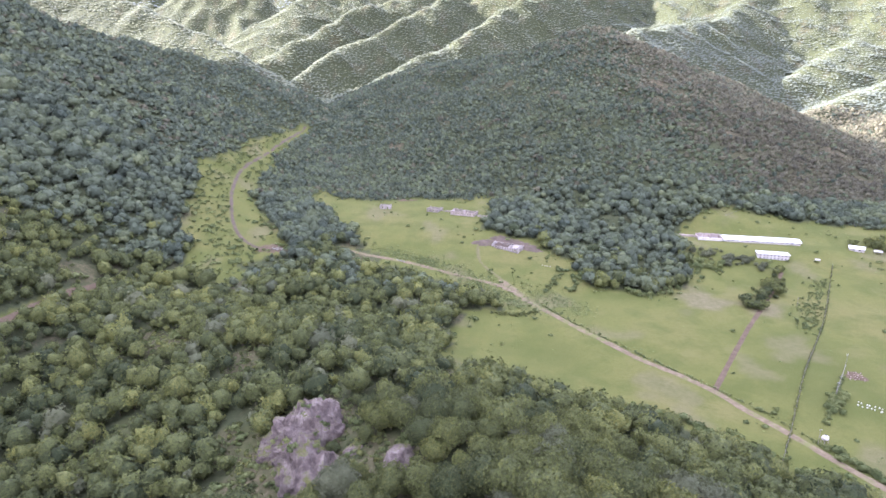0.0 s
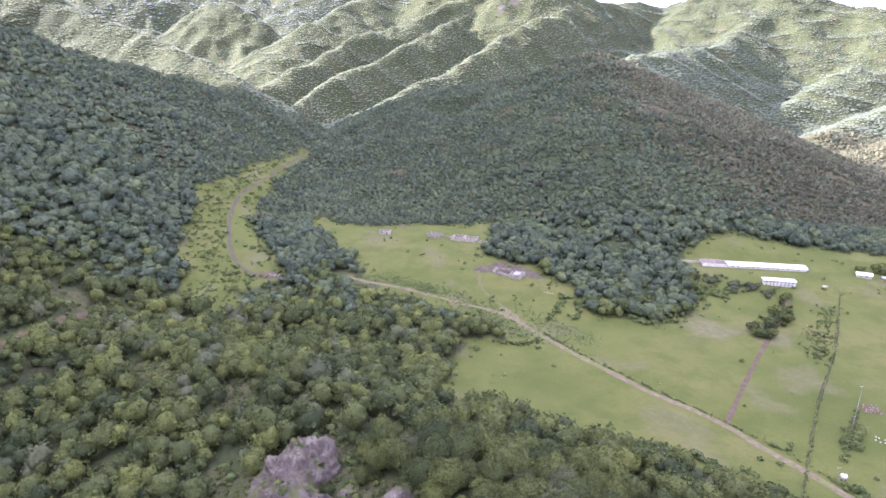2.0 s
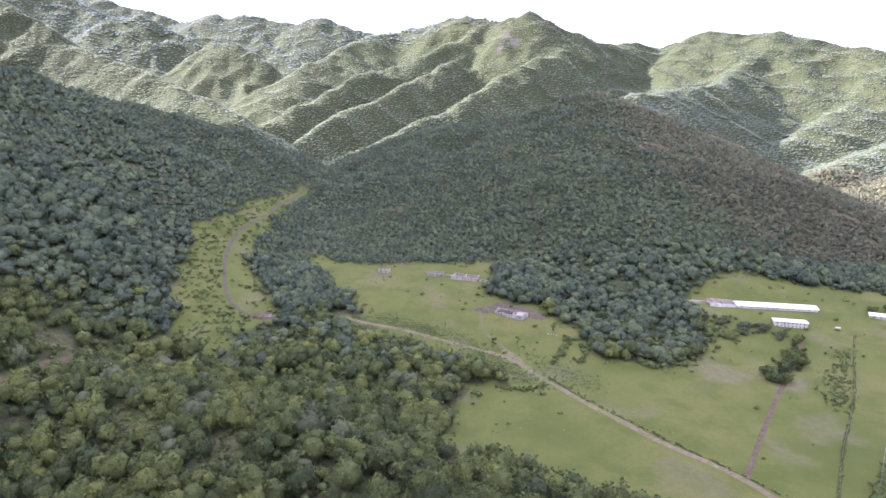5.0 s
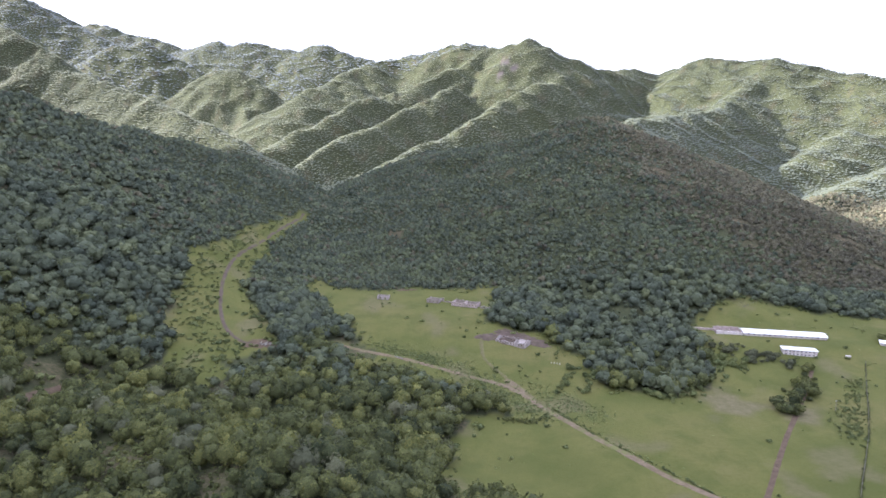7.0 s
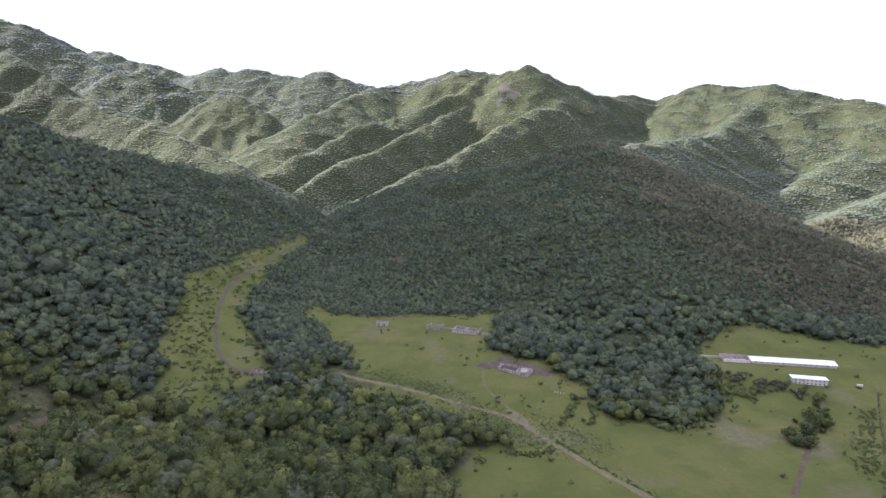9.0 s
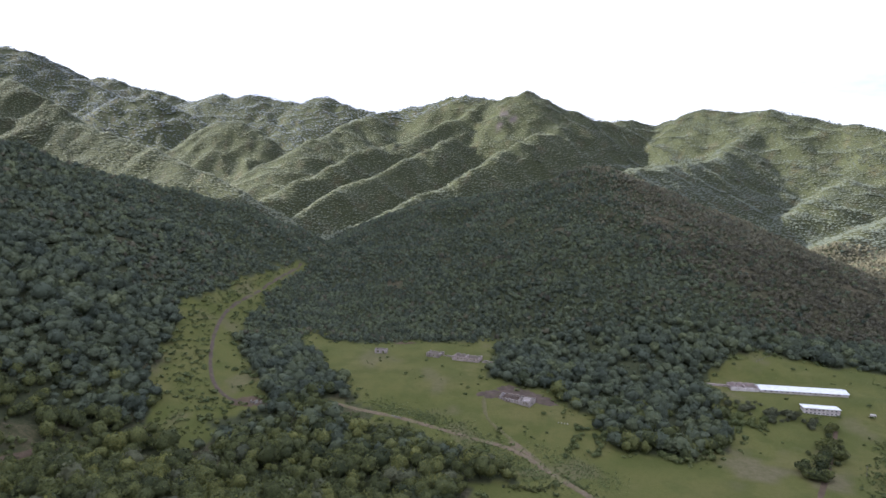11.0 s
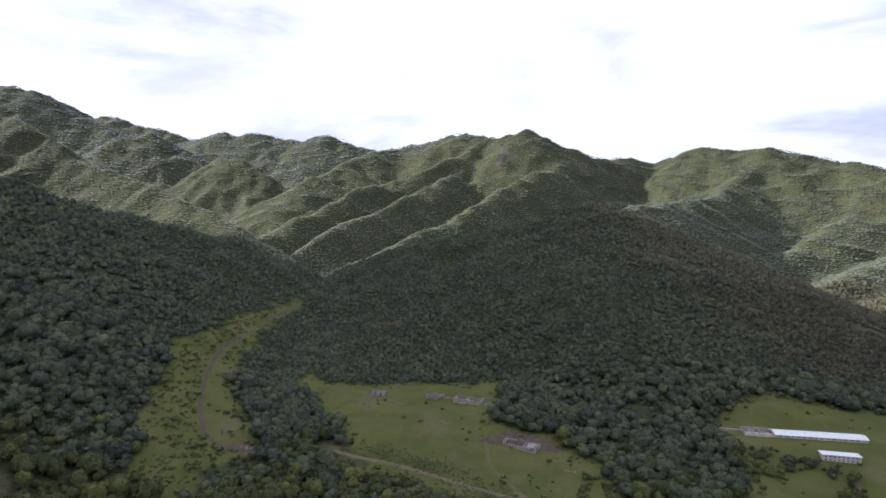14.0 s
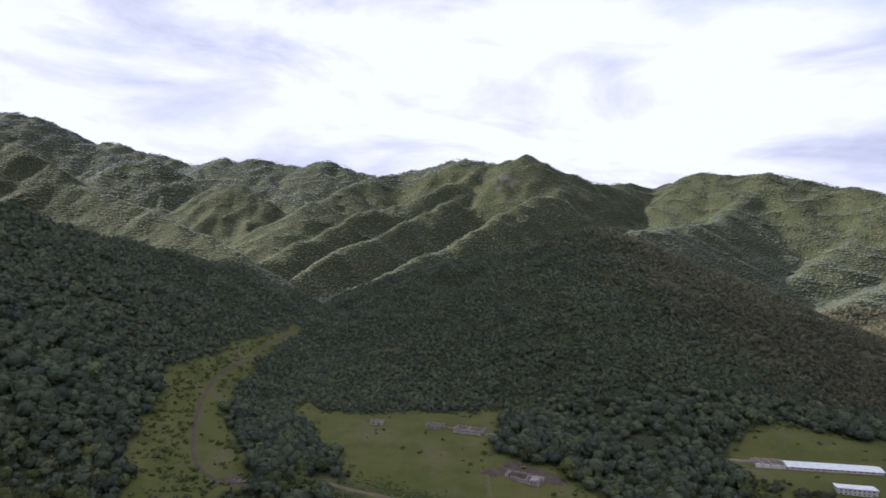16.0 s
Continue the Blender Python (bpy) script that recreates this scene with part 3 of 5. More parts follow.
BALLS[3] = (np.array([(math.cos(q * 1.2566) * w, math.sin(q * 1.2566) * w, h) for w, h in ((0.92, -0.35), (0.82, 0.45)) for q in range(5)] + [(0, 0, 1)]),
            np.array([f for q in range(5) for f in ((q, (q + 1) % 5, 5 + q), ((q + 1) % 5, 5 + (q + 1) % 5, 5 + q), (5 + q, 5 + (q + 1) % 5, 10))]))


def crowns(base, radius, height, kind, n_lobe, n_leaf, size, r, tint, low, core=1.0, jumble=0.45):
    """Lumpy crowns of several lobes, with leaf clumps standing off them. Returns vertices, corners, corners a face, smooth flags, tints."""
    n = len(base)
    bv, bf = BALLS[kind]
    ld = r.randn(n, n_lobe, 3)
    ld[..., 2] = np.abs(ld[..., 2]) * 0.8
    ld /= np.linalg.norm(ld, axis=-1, keepdims=True)
    lw = 0.26 + 0.32 * r.rand(n, n_lobe)
    squash = 0.85 + 0.3 * r.rand(n, 2)

    def surface(d):
        """The crown's reach along directions d (n, m, 3)."""
        dots = np.einsum("nmk,nlk->nml", d, ld)
        lump = (lw[:, None, :] * np.exp(11.0 * (dots - 1))).max(-1)
        return 0.7 + (0.85 if n_lobe > 9 else 0.55) * lump

    def placed(d, k):
        half = (1 - low) / 2
        p = d * k[..., None]
        out = np.empty_like(p)
        out[..., 0] = p[..., 0] * (radius * squash[:, 0])[:, None]
        out[..., 1] = p[..., 1] * (radius * squash[:, 1])[:, None]
        out[..., 2] = (low + half + half * p[..., 2]) * height[:, None]
        return out + base[:, None, :]

    d = np.broadcast_to(bv, (n,) + bv.shape)
    jit = 1 + 0.28 * (r.rand(n, len(bv)) - 0.5)
    v = placed(d, surface(d) * core * jit).reshape(-1, 3)
    f = (bf[None] + (np.arange(n) * len(bv))[:, None, None]).reshape(-1)
    counts, flags, t = np.full(n * len(bf), 3), np.ones(n * len(bf), bool), np.repeat(tint, len(bv))
    if n_leaf:
        d = r.randn(n, n_leaf, 3)
        d[..., 2] = d[..., 2] * 0.9 + 0.3
        d /= np.linalg.norm(d, axis=-1, keepdims=True)
        k = surface(d) * (0.86 + 0.24 * r.rand(n, n_leaf))
        c = placed(d, k)
        nrm = d * np.array([1, 1, 1.0]) + jumble * r.randn(n, n_leaf, 3)
        nrm /= np.linalg.norm(nrm, axis=-1, keepdims=True)
        u = np.cross(nrm, r.randn(n, n_leaf, 3))
        u /= np.linalg.norm(u, axis=-1, keepdims=True)
        w = np.cross(nrm, u)
        s = (size * (0.6 + 0.8 * r.rand(n, n_leaf)))[..., None] * radius[:, None, None]
        k1, k2, k3, k4 = (0.7 + 0.6 * r.rand(4, n, n_leaf))[..., None]
        bend = nrm * s * 0.3
        q = np.stack([c + u * s * k1 - bend, c + w * s * k2, c - u * s * k3 - bend, c - w * s * k4], 2).reshape(-1, 3)
        f = np.concatenate([f, len(v) + np.arange(len(q))])
        counts, flags = np.concatenate([counts, np.full(len(q) // 4, 4)]), np.concatenate([flags, np.zeros(len(q) // 4, bool)])
        t = np.concatenate([t, np.repeat(tint, n_leaf * 4)])
        v = np.vstack([v, q])
    return v, f, counts, flags, t


def trunks(base, radius, height, r):
    """Three-sided tapered trunks; four corners to a face."""
    n = len(base)
    a = np.arange(3) * 2 * np.pi / 3
    out = []
    lean = r.randn(n, 2) * 0.04
    for k in range(3):
        c0, s0, c1, s1 = np.cos(a[k]), np.sin(a[k]), np.cos(a[(k + 1) % 3]), np.sin(a[(k + 1) % 3])
        rows = []
        for c, s, w, h in ((c0, s0, 0.055, -0.05), (c1, s1, 0.055, -0.05), (c1, s1, 0.02, 0.62), (c0, s0, 0.02, 0.62)):
            rows.append(base + np.stack([radius * w * c + lean[:, 0] * h * height, radius * w * s + lean[:, 1] * h * height, height * h], -1))
        out.append(np.stack(rows, 1))
    return np.concatenate(out, 1).reshape(-1, 3)


def woods(name, base, radius, height, kind, n_lobe, n_leaf, size, tint, mats, label, seed, low=0.2, core=0.86, jumble=0.4, with_trunk=True, category="forest"):
    r = np.random.RandomState(seed)
    v, f, counts, flags, t = crowns(base, radius, height, kind, n_lobe, n_leaf, size, r, tint, low, core, jumble)
    mi = np.zeros(len(counts), int)
    if with_trunk:
        tv = trunks(base, radius, height, r)
        f = np.concatenate([f, len(v) + np.arange(len(tv))])
        m = len(tv) // 4
        counts, flags, mi = np.concatenate([counts, np.full(m, 4)]), np.concatenate([flags, np.zeros(m, bool)]), np.concatenate([mi, np.ones(m, int)])
        v, t = np.vstack([v, tv]), np.concatenate([t, np.zeros(len(tv))])
    me = mesh_of(name, v, counts, f, mats, mi, smooth=flags, tint={"tint": t})
    return tagged(new(name, me), label, category, kind="stuff")


def scatter(x0, x1, y0, y1, step, r, jitter=0.45):
    gx_, gy_ = np.meshgrid(np.arange(x0, x1, step), np.arange(y0, y1, step))
    gx_ = gx_ + (r.rand(*gx_.shape) - 0.5) * 2 * jitter * step
    gy_ = gy_ + (r.rand(*gy_.shape) - 0.5) * 2 * jitter * step
    return gx_.ravel(), gy_.ravel()


def in_wedge(x, y, margin=25, slope=0.82):
    return np.abs(x) < margin + slope * np.maximum(y, 0)


def stand(x, y, sink=0.25):
    return np.stack([x, y, ground(x, y) - sink], -1)


def tints(x, y, r):
    return np.clip(0.48 + 0.22 * r.randn(len(x)) + 0.25 * waves(x, y, 40, 11), 0, 1)


def by_road(x, y):
    """Shrinks trees by the valley road and glade patch, so the camera sees both."""
    s = np.where((x > -55) & (x < 50), np.clip((near_line(ROAD, x, y) - 2) / 24, 0.3, 1.0), 1.0)
    return s * np.clip((np.hypot(x + 107, y - 346) - 2) / 18, 0.35, 1.0)


# the spur in front of the camera: the nearest trees are things of their own, the rest one wood
x, y = scatter(-262, 150, 75, 330, 4.9, rng)
keep = in_wedge(x, y, 45) & ~clear(x, y) & (y < 300 - 0.1 * x)
x, y = x[keep], y[keep]
thin = rng.rand(len(x)) < 0.98
x, y = x[thin], y[thin]
rad = np.clip(3.15 + 1.0 * rng.randn(len(x)) + 0.6 * waves(x, y, 50, 17), 1.0, 5.6)
rad = rad * by_road(x, y)
hei = rad * (1.9 + 0.4 * rng.rand(len(x)))
order = np.argsort(np.hypot(x, y - 95))
near, rest = order[:280], order[280:]
b = stand(x, y)
tn = tints(x, y, rng)
grey = rng.rand(len(rest)) < 0.04 + 0.16 * ramp01(waves(x[rest], y[rest], 45, 9), 0.4, 0.9)
for q, mat_, label_ in ((rest[~grey], M_LEAF, "dense green broadleaf wood on a hill spur"), (rest[grey], M_LEAF_GREY, "greyish half-bare trees scattered through the spur wood")):
    woods("spur_wood", b[q], rad[q], hei[q], 0, 16, 120, 0.115, tn[q], [mat_, M_BARK], label_, 21, low=0.0, core=0.88, jumble=0.55)

# eight kinds of near tree, each with a trunk, limbs and a leafy crown
KINDS = []
for v in range(8):
    r = np.random.RandomState(100 + v)
    one = np.zeros((1, 3))
    R, H = np.array([3.0]), np.array([5.8 + 0.7 * r.rand()])
    verts, f, counts, flags, t = crowns(one, R, H, 2, 30, 1500, 0.056, r, np.array([0.2 + 0.6 * v / 7]), 0.04, core=0.9, jumble=0.55)
    crown = mesh_of("crown", verts, counts, f, [M_LEAF if v not in (2,) else M_LEAF_GREY], smooth=flags, tint={"tint": t})
    bm = bmesh.new()

    def limb(p0, p1, r0, r1, sides=6):
        axis = (Vector(p1) - Vector(p0)).normalized()
        a = axis.orthogonal().normalized()
        c = axis.cross(a)
        rings = []
        for p, w in ((p0, r0), (p1, r1)):
            rings.append([bm.verts.new(Vector(p) + (a * math.cos(q) + c * math.sin(q)) * w) for q in [2 * math.pi * j / sides for j in range(sides)]])
        for j in range(sides):
            bm.faces.new((rings[0][j], rings[0][(j + 1) % sides], rings[1][(j + 1) % sides], rings[1][j]))

    h = float(H[0])
    limb((0, 0, -0.6), (0.05, 0.02, h * 0.32), 0.2, 0.15)
    limb((0.05, 0.02, h * 0.32), (0.1, -0.08, h * 0.75), 0.15, 0.05)
    for j in range(5):
        a = 2 * math.pi * (j + r.rand() * 0.6) / 5
        limb((0.05, 0.0, h * (0.3 + 0.06 * j)), (1.7 * math.cos(a), 1.7 * math.sin(a), h * (0.5 + 0.06 * j)), 0.09, 0.03, 5)
    trunk = bpy.data.meshes.new("trunk")
    bm.to_mesh(trunk)
    bm.free()
    trunk.materials.append(M_BARK)
    KINDS.append((crown, trunk))
for j in near:
    v = int(np.clip(tn[j] * 8 + rng.randn() * 0.7, 0, 7))
    root = new("tree")
    root.matrix_basis = Matrix.LocRotScale(Vector(b[j]), Euler((0, 0, rng.rand() * 6.28)), Vector((rad[j] / 3, rad[j] / 3, hei[j] / 5.85)))
    tagged(root, "small grey-green broadleaf tree with a dense crown" if v == 2 else
           ("dark green broadleaf tree with a dense rounded crown" if v < 4 else "bright green broadleaf tree with a dense rounded crown"),
           "tree", "trees on the hill spur")
    for nm, me in zip(("crown", "trunk"), KINDS[v]):
        p = new(nm, me)
        p.parent = root

# the middle distance: trees along the stream and the foot of both flanks
x, y = scatter(-420, 420, 225, 470, 5.0, rng)
keep = in_wedge(x, y, 40, 0.86) & ~clear(x, y) & ~((y < 300 - 0.1 * x) & (x > -260) & (x < 150)) & (rng.rand(len(x)) < 0.96)
x, y = x[keep], y[keep]
rad = np.clip(3.65 + 0.95 * rng.randn(len(x)) + 0.6 * waves(x, y, 60, 17), 1.3, 6.0)
bald = np.zeros(len(x), bool)
for bx, by, br in SLOPE_GAPS:
    bald |= (np.hypot(x - bx, y - by) + 4 * waves(x, y, 18, 6) < br) & (rng.rand(len(x)) < 0.8)
rad = np.where(bald, 0.35 * rad, rad) * by_road(x, y)
big = ramp01(-x, 170, 230) * ramp01(y, 330, 400)
rad = rad * (1 + 0.3 * big)
keep = rng.rand(len(x)) > 0.08 * big
x, y, rad = x[keep], y[keep], rad[keep]
hei = rad * (1.45 + 0.4 * rng.rand(len(x)))
b, tn = stand(x, y), tints(x, y, rng)
# Fewer trees keep the colour without painted haze as distance grows.
unhazed = rng.rand(len(x)) < 0.85 * (1 - ramp01(y + 0.25 * np.abs(x + 30), 290, 430))
for q, mat_, label_ in ((~unhazed, M_LEAF_MID, "dense mixed broadleaf wood along the valley"), (unhazed, M_LEAF, "green broadleaf trees along the stream, without haze tint")):
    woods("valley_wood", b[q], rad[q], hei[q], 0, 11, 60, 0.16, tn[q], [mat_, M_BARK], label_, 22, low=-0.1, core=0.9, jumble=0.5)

# the steep hillsides
x, y = scatter(-740, 740, 470, 900, 4.0, rng)
keep = in_wedge(x, y, 40, 0.86) & ~clear(x, y)
x, y = x[keep], y[keep]
bald = np.zeros(len(x), bool)
for bx, by, br in SLOPE_GAPS + BALD:
    bald |= (np.hypot(x - bx, y - by) + 0.35 * br * waves(x, y, 16, 6) < br) & (rng.rand(len(x)) < 0.7)
x, y = x[~bald], y[~bald]
rad = np.clip(2.5 + 0.6 * rng.randn(len(x)) + 0.35 * waves(x, y, 60, 17), 1.0, 4.6)
big = ramp01(-x, 190, 250) * ramp01(-y, -700, -560)
rad = rad * (1 + 0.5 * big)
keep = rng.rand(len(x)) > 0.3 * big
x, y, rad = x[keep], y[keep], rad[keep]
hei = rad * (1.25 + 0.4 * rng.rand(len(x)))
b, tn = stand(x, y), tints(x, y, rng)
brown = (rng.rand(len(x)) < 0.85 * ramp01(x + 0.25 * (y - 600), 150, 290)) | (rng.rand(len(x)) < 0.06)
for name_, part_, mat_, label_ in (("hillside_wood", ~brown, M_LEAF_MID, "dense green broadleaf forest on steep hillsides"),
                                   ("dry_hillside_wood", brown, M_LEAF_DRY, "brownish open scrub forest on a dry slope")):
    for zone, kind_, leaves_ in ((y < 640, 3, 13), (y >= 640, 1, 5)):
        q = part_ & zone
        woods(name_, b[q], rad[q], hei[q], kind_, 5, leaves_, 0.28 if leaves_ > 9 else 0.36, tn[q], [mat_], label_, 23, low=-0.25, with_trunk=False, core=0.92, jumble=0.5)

# the mountains behind, thinner where slopes fall away from the camera
def back_slope_thin(x, y, share):
    away = (ground(x * 1.004, y * 1.004) - ground(x * 0.996, y * 0.996)) / (0.008 * np.hypot(x, y)) < -0.08
    return ~away | (rng.rand(len(x)) < share)


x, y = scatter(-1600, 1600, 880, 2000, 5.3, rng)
keep = in_wedge(x, y, 30, 0.77) & back_slope_thin(x, y, 0.12)
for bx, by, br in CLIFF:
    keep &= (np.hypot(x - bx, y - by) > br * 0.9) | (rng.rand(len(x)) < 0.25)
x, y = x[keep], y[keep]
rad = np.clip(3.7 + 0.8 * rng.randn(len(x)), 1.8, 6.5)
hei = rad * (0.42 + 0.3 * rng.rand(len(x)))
# Tint drops past x = 250: darker scrub, plus shade painted into the colour.
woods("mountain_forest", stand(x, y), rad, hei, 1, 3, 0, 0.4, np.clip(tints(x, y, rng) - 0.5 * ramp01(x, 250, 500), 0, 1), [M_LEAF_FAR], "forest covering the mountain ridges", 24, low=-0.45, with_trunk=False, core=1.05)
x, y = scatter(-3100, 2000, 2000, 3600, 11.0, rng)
keep = in_wedge(x, y, 40, 0.8) & back_slope_thin(x, y, 0.2)
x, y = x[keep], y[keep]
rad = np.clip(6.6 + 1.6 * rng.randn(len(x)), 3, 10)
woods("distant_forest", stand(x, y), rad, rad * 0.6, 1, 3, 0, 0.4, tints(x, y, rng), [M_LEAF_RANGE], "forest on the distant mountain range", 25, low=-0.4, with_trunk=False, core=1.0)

# shrubs in the meadows
x, y = scatter(-260, 420, 110, 700, 3.0, rng)
open_ = clear(x, y) & in_wedge(x, y, 20)
scrub = ramp01(waves(x, y, 38, 19) + 0.6 * waves(x, y, 14, 28), 0.35, 0.95) * 0.34 + 0.012
glade_x = np.interp(y, [p[1] for p in GLADE_ROAD], [p[0] for p in GLADE_ROAD])
scrub = np.where(inside(GLADE, x, y), np.where(x < glade_x - 3, 0.5 + 1.6 * scrub, 0.07 + scrub), scrub)
scrub = np.where(inside(GLADE, x, y) & (y > 490), 0.75, scrub)
for gx_, gy_, gr_ in GAPS:
    scrub = np.where(np.hypot(x - gx_, y - gy_) < gr_ + 3, 0.55, scrub)
scrub = np.where((y > 205) & (x > 50) & (y < 300), scrub * 0.15, scrub)
scrub = np.where((x < 55) & (y > 270) & (y < 345) & (x > -60), scrub + 0.22, scrub)
scrub = np.where((near_line(ROAD, x, y) > 2.8) & (near_line(ROAD, x, y) < 5.5), scrub + 0.12, scrub)
edge = np.zeros(len(x), bool)
for q in range(8):
    edge |= ~clear(x + 6.5 * math.cos(q * math.pi / 4), y + 6.5 * math.sin(q * math.pi / 4))
scrub = np.where(edge, 0.4, scrub)
roads_ = np.minimum(np.minimum(near_line(ROAD, x, y), near_line(TRACK, x, y)), np.minimum(near_line(GLADE_ROAD, x, y), near_line(CUT_ROAD, x, y)))
keep = open_ & (rng.rand(len(x)) < scrub) & (roads_ > 2.8)
x, y = x[keep], y[keep]
gap_ = np.zeros(len(x), bool)
for gx_, gy_, gr_ in GAPS:
    gap_ |= np.hypot(x - gx_, y - gy_) < gr_ + 3
rad = 0.45 + 1.6 * rng.rand(len(x)) ** 3 + (0.8 * edge[keep] + 0.7 * gap_ + 1.2 * inside(GLADE, x, y)) * rng.rand(len(x)) ** 1.5
woods("meadow_scrub", stand(x, y, 0.1), rad, rad * 0.75, 3, 5, 20, 0.26, tints(x, y, rng), [M_SHRUB, M_BARK], "low green scrub dotted over the meadows", 26, low=0.0, category="scrub")


# thick low scrub and tall grass in the clearings of the spur
x, y = scatter(-140, 10, 105, 245, 1.5, rng)
gap_ = np.zeros(len(x), bool)
for gx_, gy_, gr_ in GAPS:
    gap_ |= np.hypot(x - gx_, y - gy_) < gr_ + 2
keep = gap_ & (rng.rand(len(x)) < 0.4 + 0.5 * ramp01(waves(x, y, 9, 5), -0.5, 0.5))
x, y = x[keep], y[keep]
rad = 0.35 + 0.9 * rng.rand(len(x)) ** 2
dusky = rng.rand(len(x)) < 0.4
for q, mat_, label_ in ((dusky, M_LEAF, "dark green bushes in the clearings of the spur"), (~dusky, M_SHRUB, "pale green scrub in the clearings of the spur")):
    woods("spur_scrub", stand(x[q], y[q], 0.1), rad[q] * (1.3 if mat_ is M_LEAF else 1.0), rad[q] * 1.1, 3, 6, 26, 0.22, tints(x[q], y[q], rng), [mat_, M_BARK], label_, 27, low=0.0, category="scrub")


# ---- rock outcrops on the spur ----
LEDGES = []


def rock(x, y, z, sx, sy, sz, turn, label, seed, detail=5):
    bm = bmesh.new()
    bmesh.ops.create_icosphere(bm, subdivisions=detail, radius=1.0)
    o = Vector((seed * 7.3, seed * 3.1, seed * 1.7))
    for v in bm.verts:
        p = v.co.copy()
        q = p * 1.5 + o
        block = noise.voronoi(Vector((q.x * 1.3, q.y * 1.3, q.z * 0.45)))[0]
        k = 1 + 0.2 * noise.fractal(q, 0.9, 2.0, 4) + 0.16 * min(block[1] - block[0], 0.5)
        k += 0.07 * noise.fractal(Vector((q.x * 5, q.y * 5, q.z * 1.2)), 0.7, 2.0, 5)
        ledge = (p.z * 3.0 + 0.8 * noise.noise(q * 2.0)) % 1.0
        k += 0.05 * (0.5 - ledge)
        v.co = Vector((p.x * k * sx, p.y * k * sy, p.z * k * sz))
    me = bpy.data.meshes.new("rock_outcrop")
    bm.to_mesh(me)
    bm.free()
    me.materials.append(M_ROCK)
    ob = new("rock_outcrop", me)
    ob.matrix_basis = pose(x, y, z, 0, 0, turn)
    for j, v in enumerate(me.vertices):
        w = ob.matrix_basis @ v.co
        if v.normal.z > 0.55 and w.z > float(ground(w.x, w.y)) + 0.3:
            LEDGES.append(w[:])
    return tagged(ob, label, "rock")


rock(-34.5, 145, 5.0, 14, 12, 18, 15, "large purple-grey rock outcrop with mossy ledges", 1, 6)
rock(-32, 131, 3.0, 11, 10, 17, -20, "purple-grey rock buttress below the outcrop", 2)
BIG = len(LEDGES)
rock(-64, 141, -3.0, 5, 5, 5, 40, "low grey rock among shrubs", 3, 4)
rock(-84, 134, -6.0, 5, 4, 5, 10, "pale grey rock among shrubs", 4, 4)
rock(-9, 124, 21.0, 5, 4, 4, 70, "broken grey rock on a dry grassy slope", 5, 4)
rock(-21, 134, 15.0, 4, 4, 4.5, 30, "weathered grey rock on a grassy slope", 6, 4)
rock(-72, 158, 1.0, 4, 4, 4, 30, "small grey rock on a shrubby slope", 7, 4)

r = np.random.RandomState(29)
spots = np.array(LEDGES[:BIG])
soft_ = waves(spots[:, 0] * 1.0, spots[:, 1] * 1.0, 9.0, 13) > 0.6
spots = spots[soft_][r.permutation(int(soft_.sum()))[:70]]
rad = 0.35 + 0.9 * r.rand(len(spots)) ** 2
woods("ledge_scrub", spots - np.array([0, 0, 0.2]), rad, rad * 1.1, 3, 5, 40, 0.2, tints(spots[:, 0], spots[:, 1], r), [M_SHRUB, M_BARK],
      "yellow-green tufts and shrubs on the rock ledges", 30, low=0.0, category="scrub")


# ---- buildings ----
def part(name, bm, material, parent, label=""):
    me = bpy.data.meshes.new(name)
    bm.to_mesh(me)
    bm.free()
    me.materials.append(material)
    ob = new(name, me)
    ob.parent = parent
    if label:
        tagged(ob, label)
    return ob


def box(bm, x0, y0, z0, x1, y1, z1):
    v = [bm.verts.new(p) for p in ((x0, y0, z0), (x1, y0, z0), (x1, y1, z0), (x0, y1, z0), (x0, y0, z1), (x1, y0, z1), (x1, y1, z1), (x0, y1, z1))]
    for f in ((3, 2, 1, 0), (4, 5, 6, 7), (0, 1, 5, 4), (1, 2, 6, 5), (2, 3, 7, 6), (3, 0, 4, 7)):
        bm.faces.new([v[j] for j in f])


def wall_along_x(x0, x1, y, thick, z0, tops, holes):
    """A wall along x with real openings (x0, x1, z0, z1); tops gives its height at even steps (a broken top where they differ)."""
    bm = bmesh.new()
    cuts = sorted({x0, x1, *[h[0] for h in holes], *[h[1] for h in holes], *np.linspace(x0, x1, len(tops)).tolist()})
    at = np.linspace(x0, x1, len(tops))
    for a, b_ in zip(cuts, cuts[1:]):
        if b_ - a < 1e-4:
            continue
        m = (a + b_) / 2
        top = float(np.interp(m, at, tops))
        level = z0
        for h in sorted((h for h in holes if h[0] - 1e-6 <= a and h[1] + 1e-6 >= b_), key=lambda h: h[2]):
            if h[2] > level and level < top:
                box(bm, a, y, level, b_, y + thick, min(h[2], top))
            level = h[3]
        if level < top:
            box(bm, a, y, level, b_, y + thick, top)
    return bm


def turned(bm, quarter=True):
    """Turns a wall along x into one along y."""
    for v in bm.verts:
        v.co.x, v.co.y = -v.co.y, v.co.x
    return bm


def at_ground(name, x, y, turn, label, category, sink=0.0, level=None):
    root = new(name)
    z = float(ground(x, y)) if level is None else level
    root.matrix_basis = pose(x, y, z - sink, 0, 0, turn)
    return tagged(root, label, category)


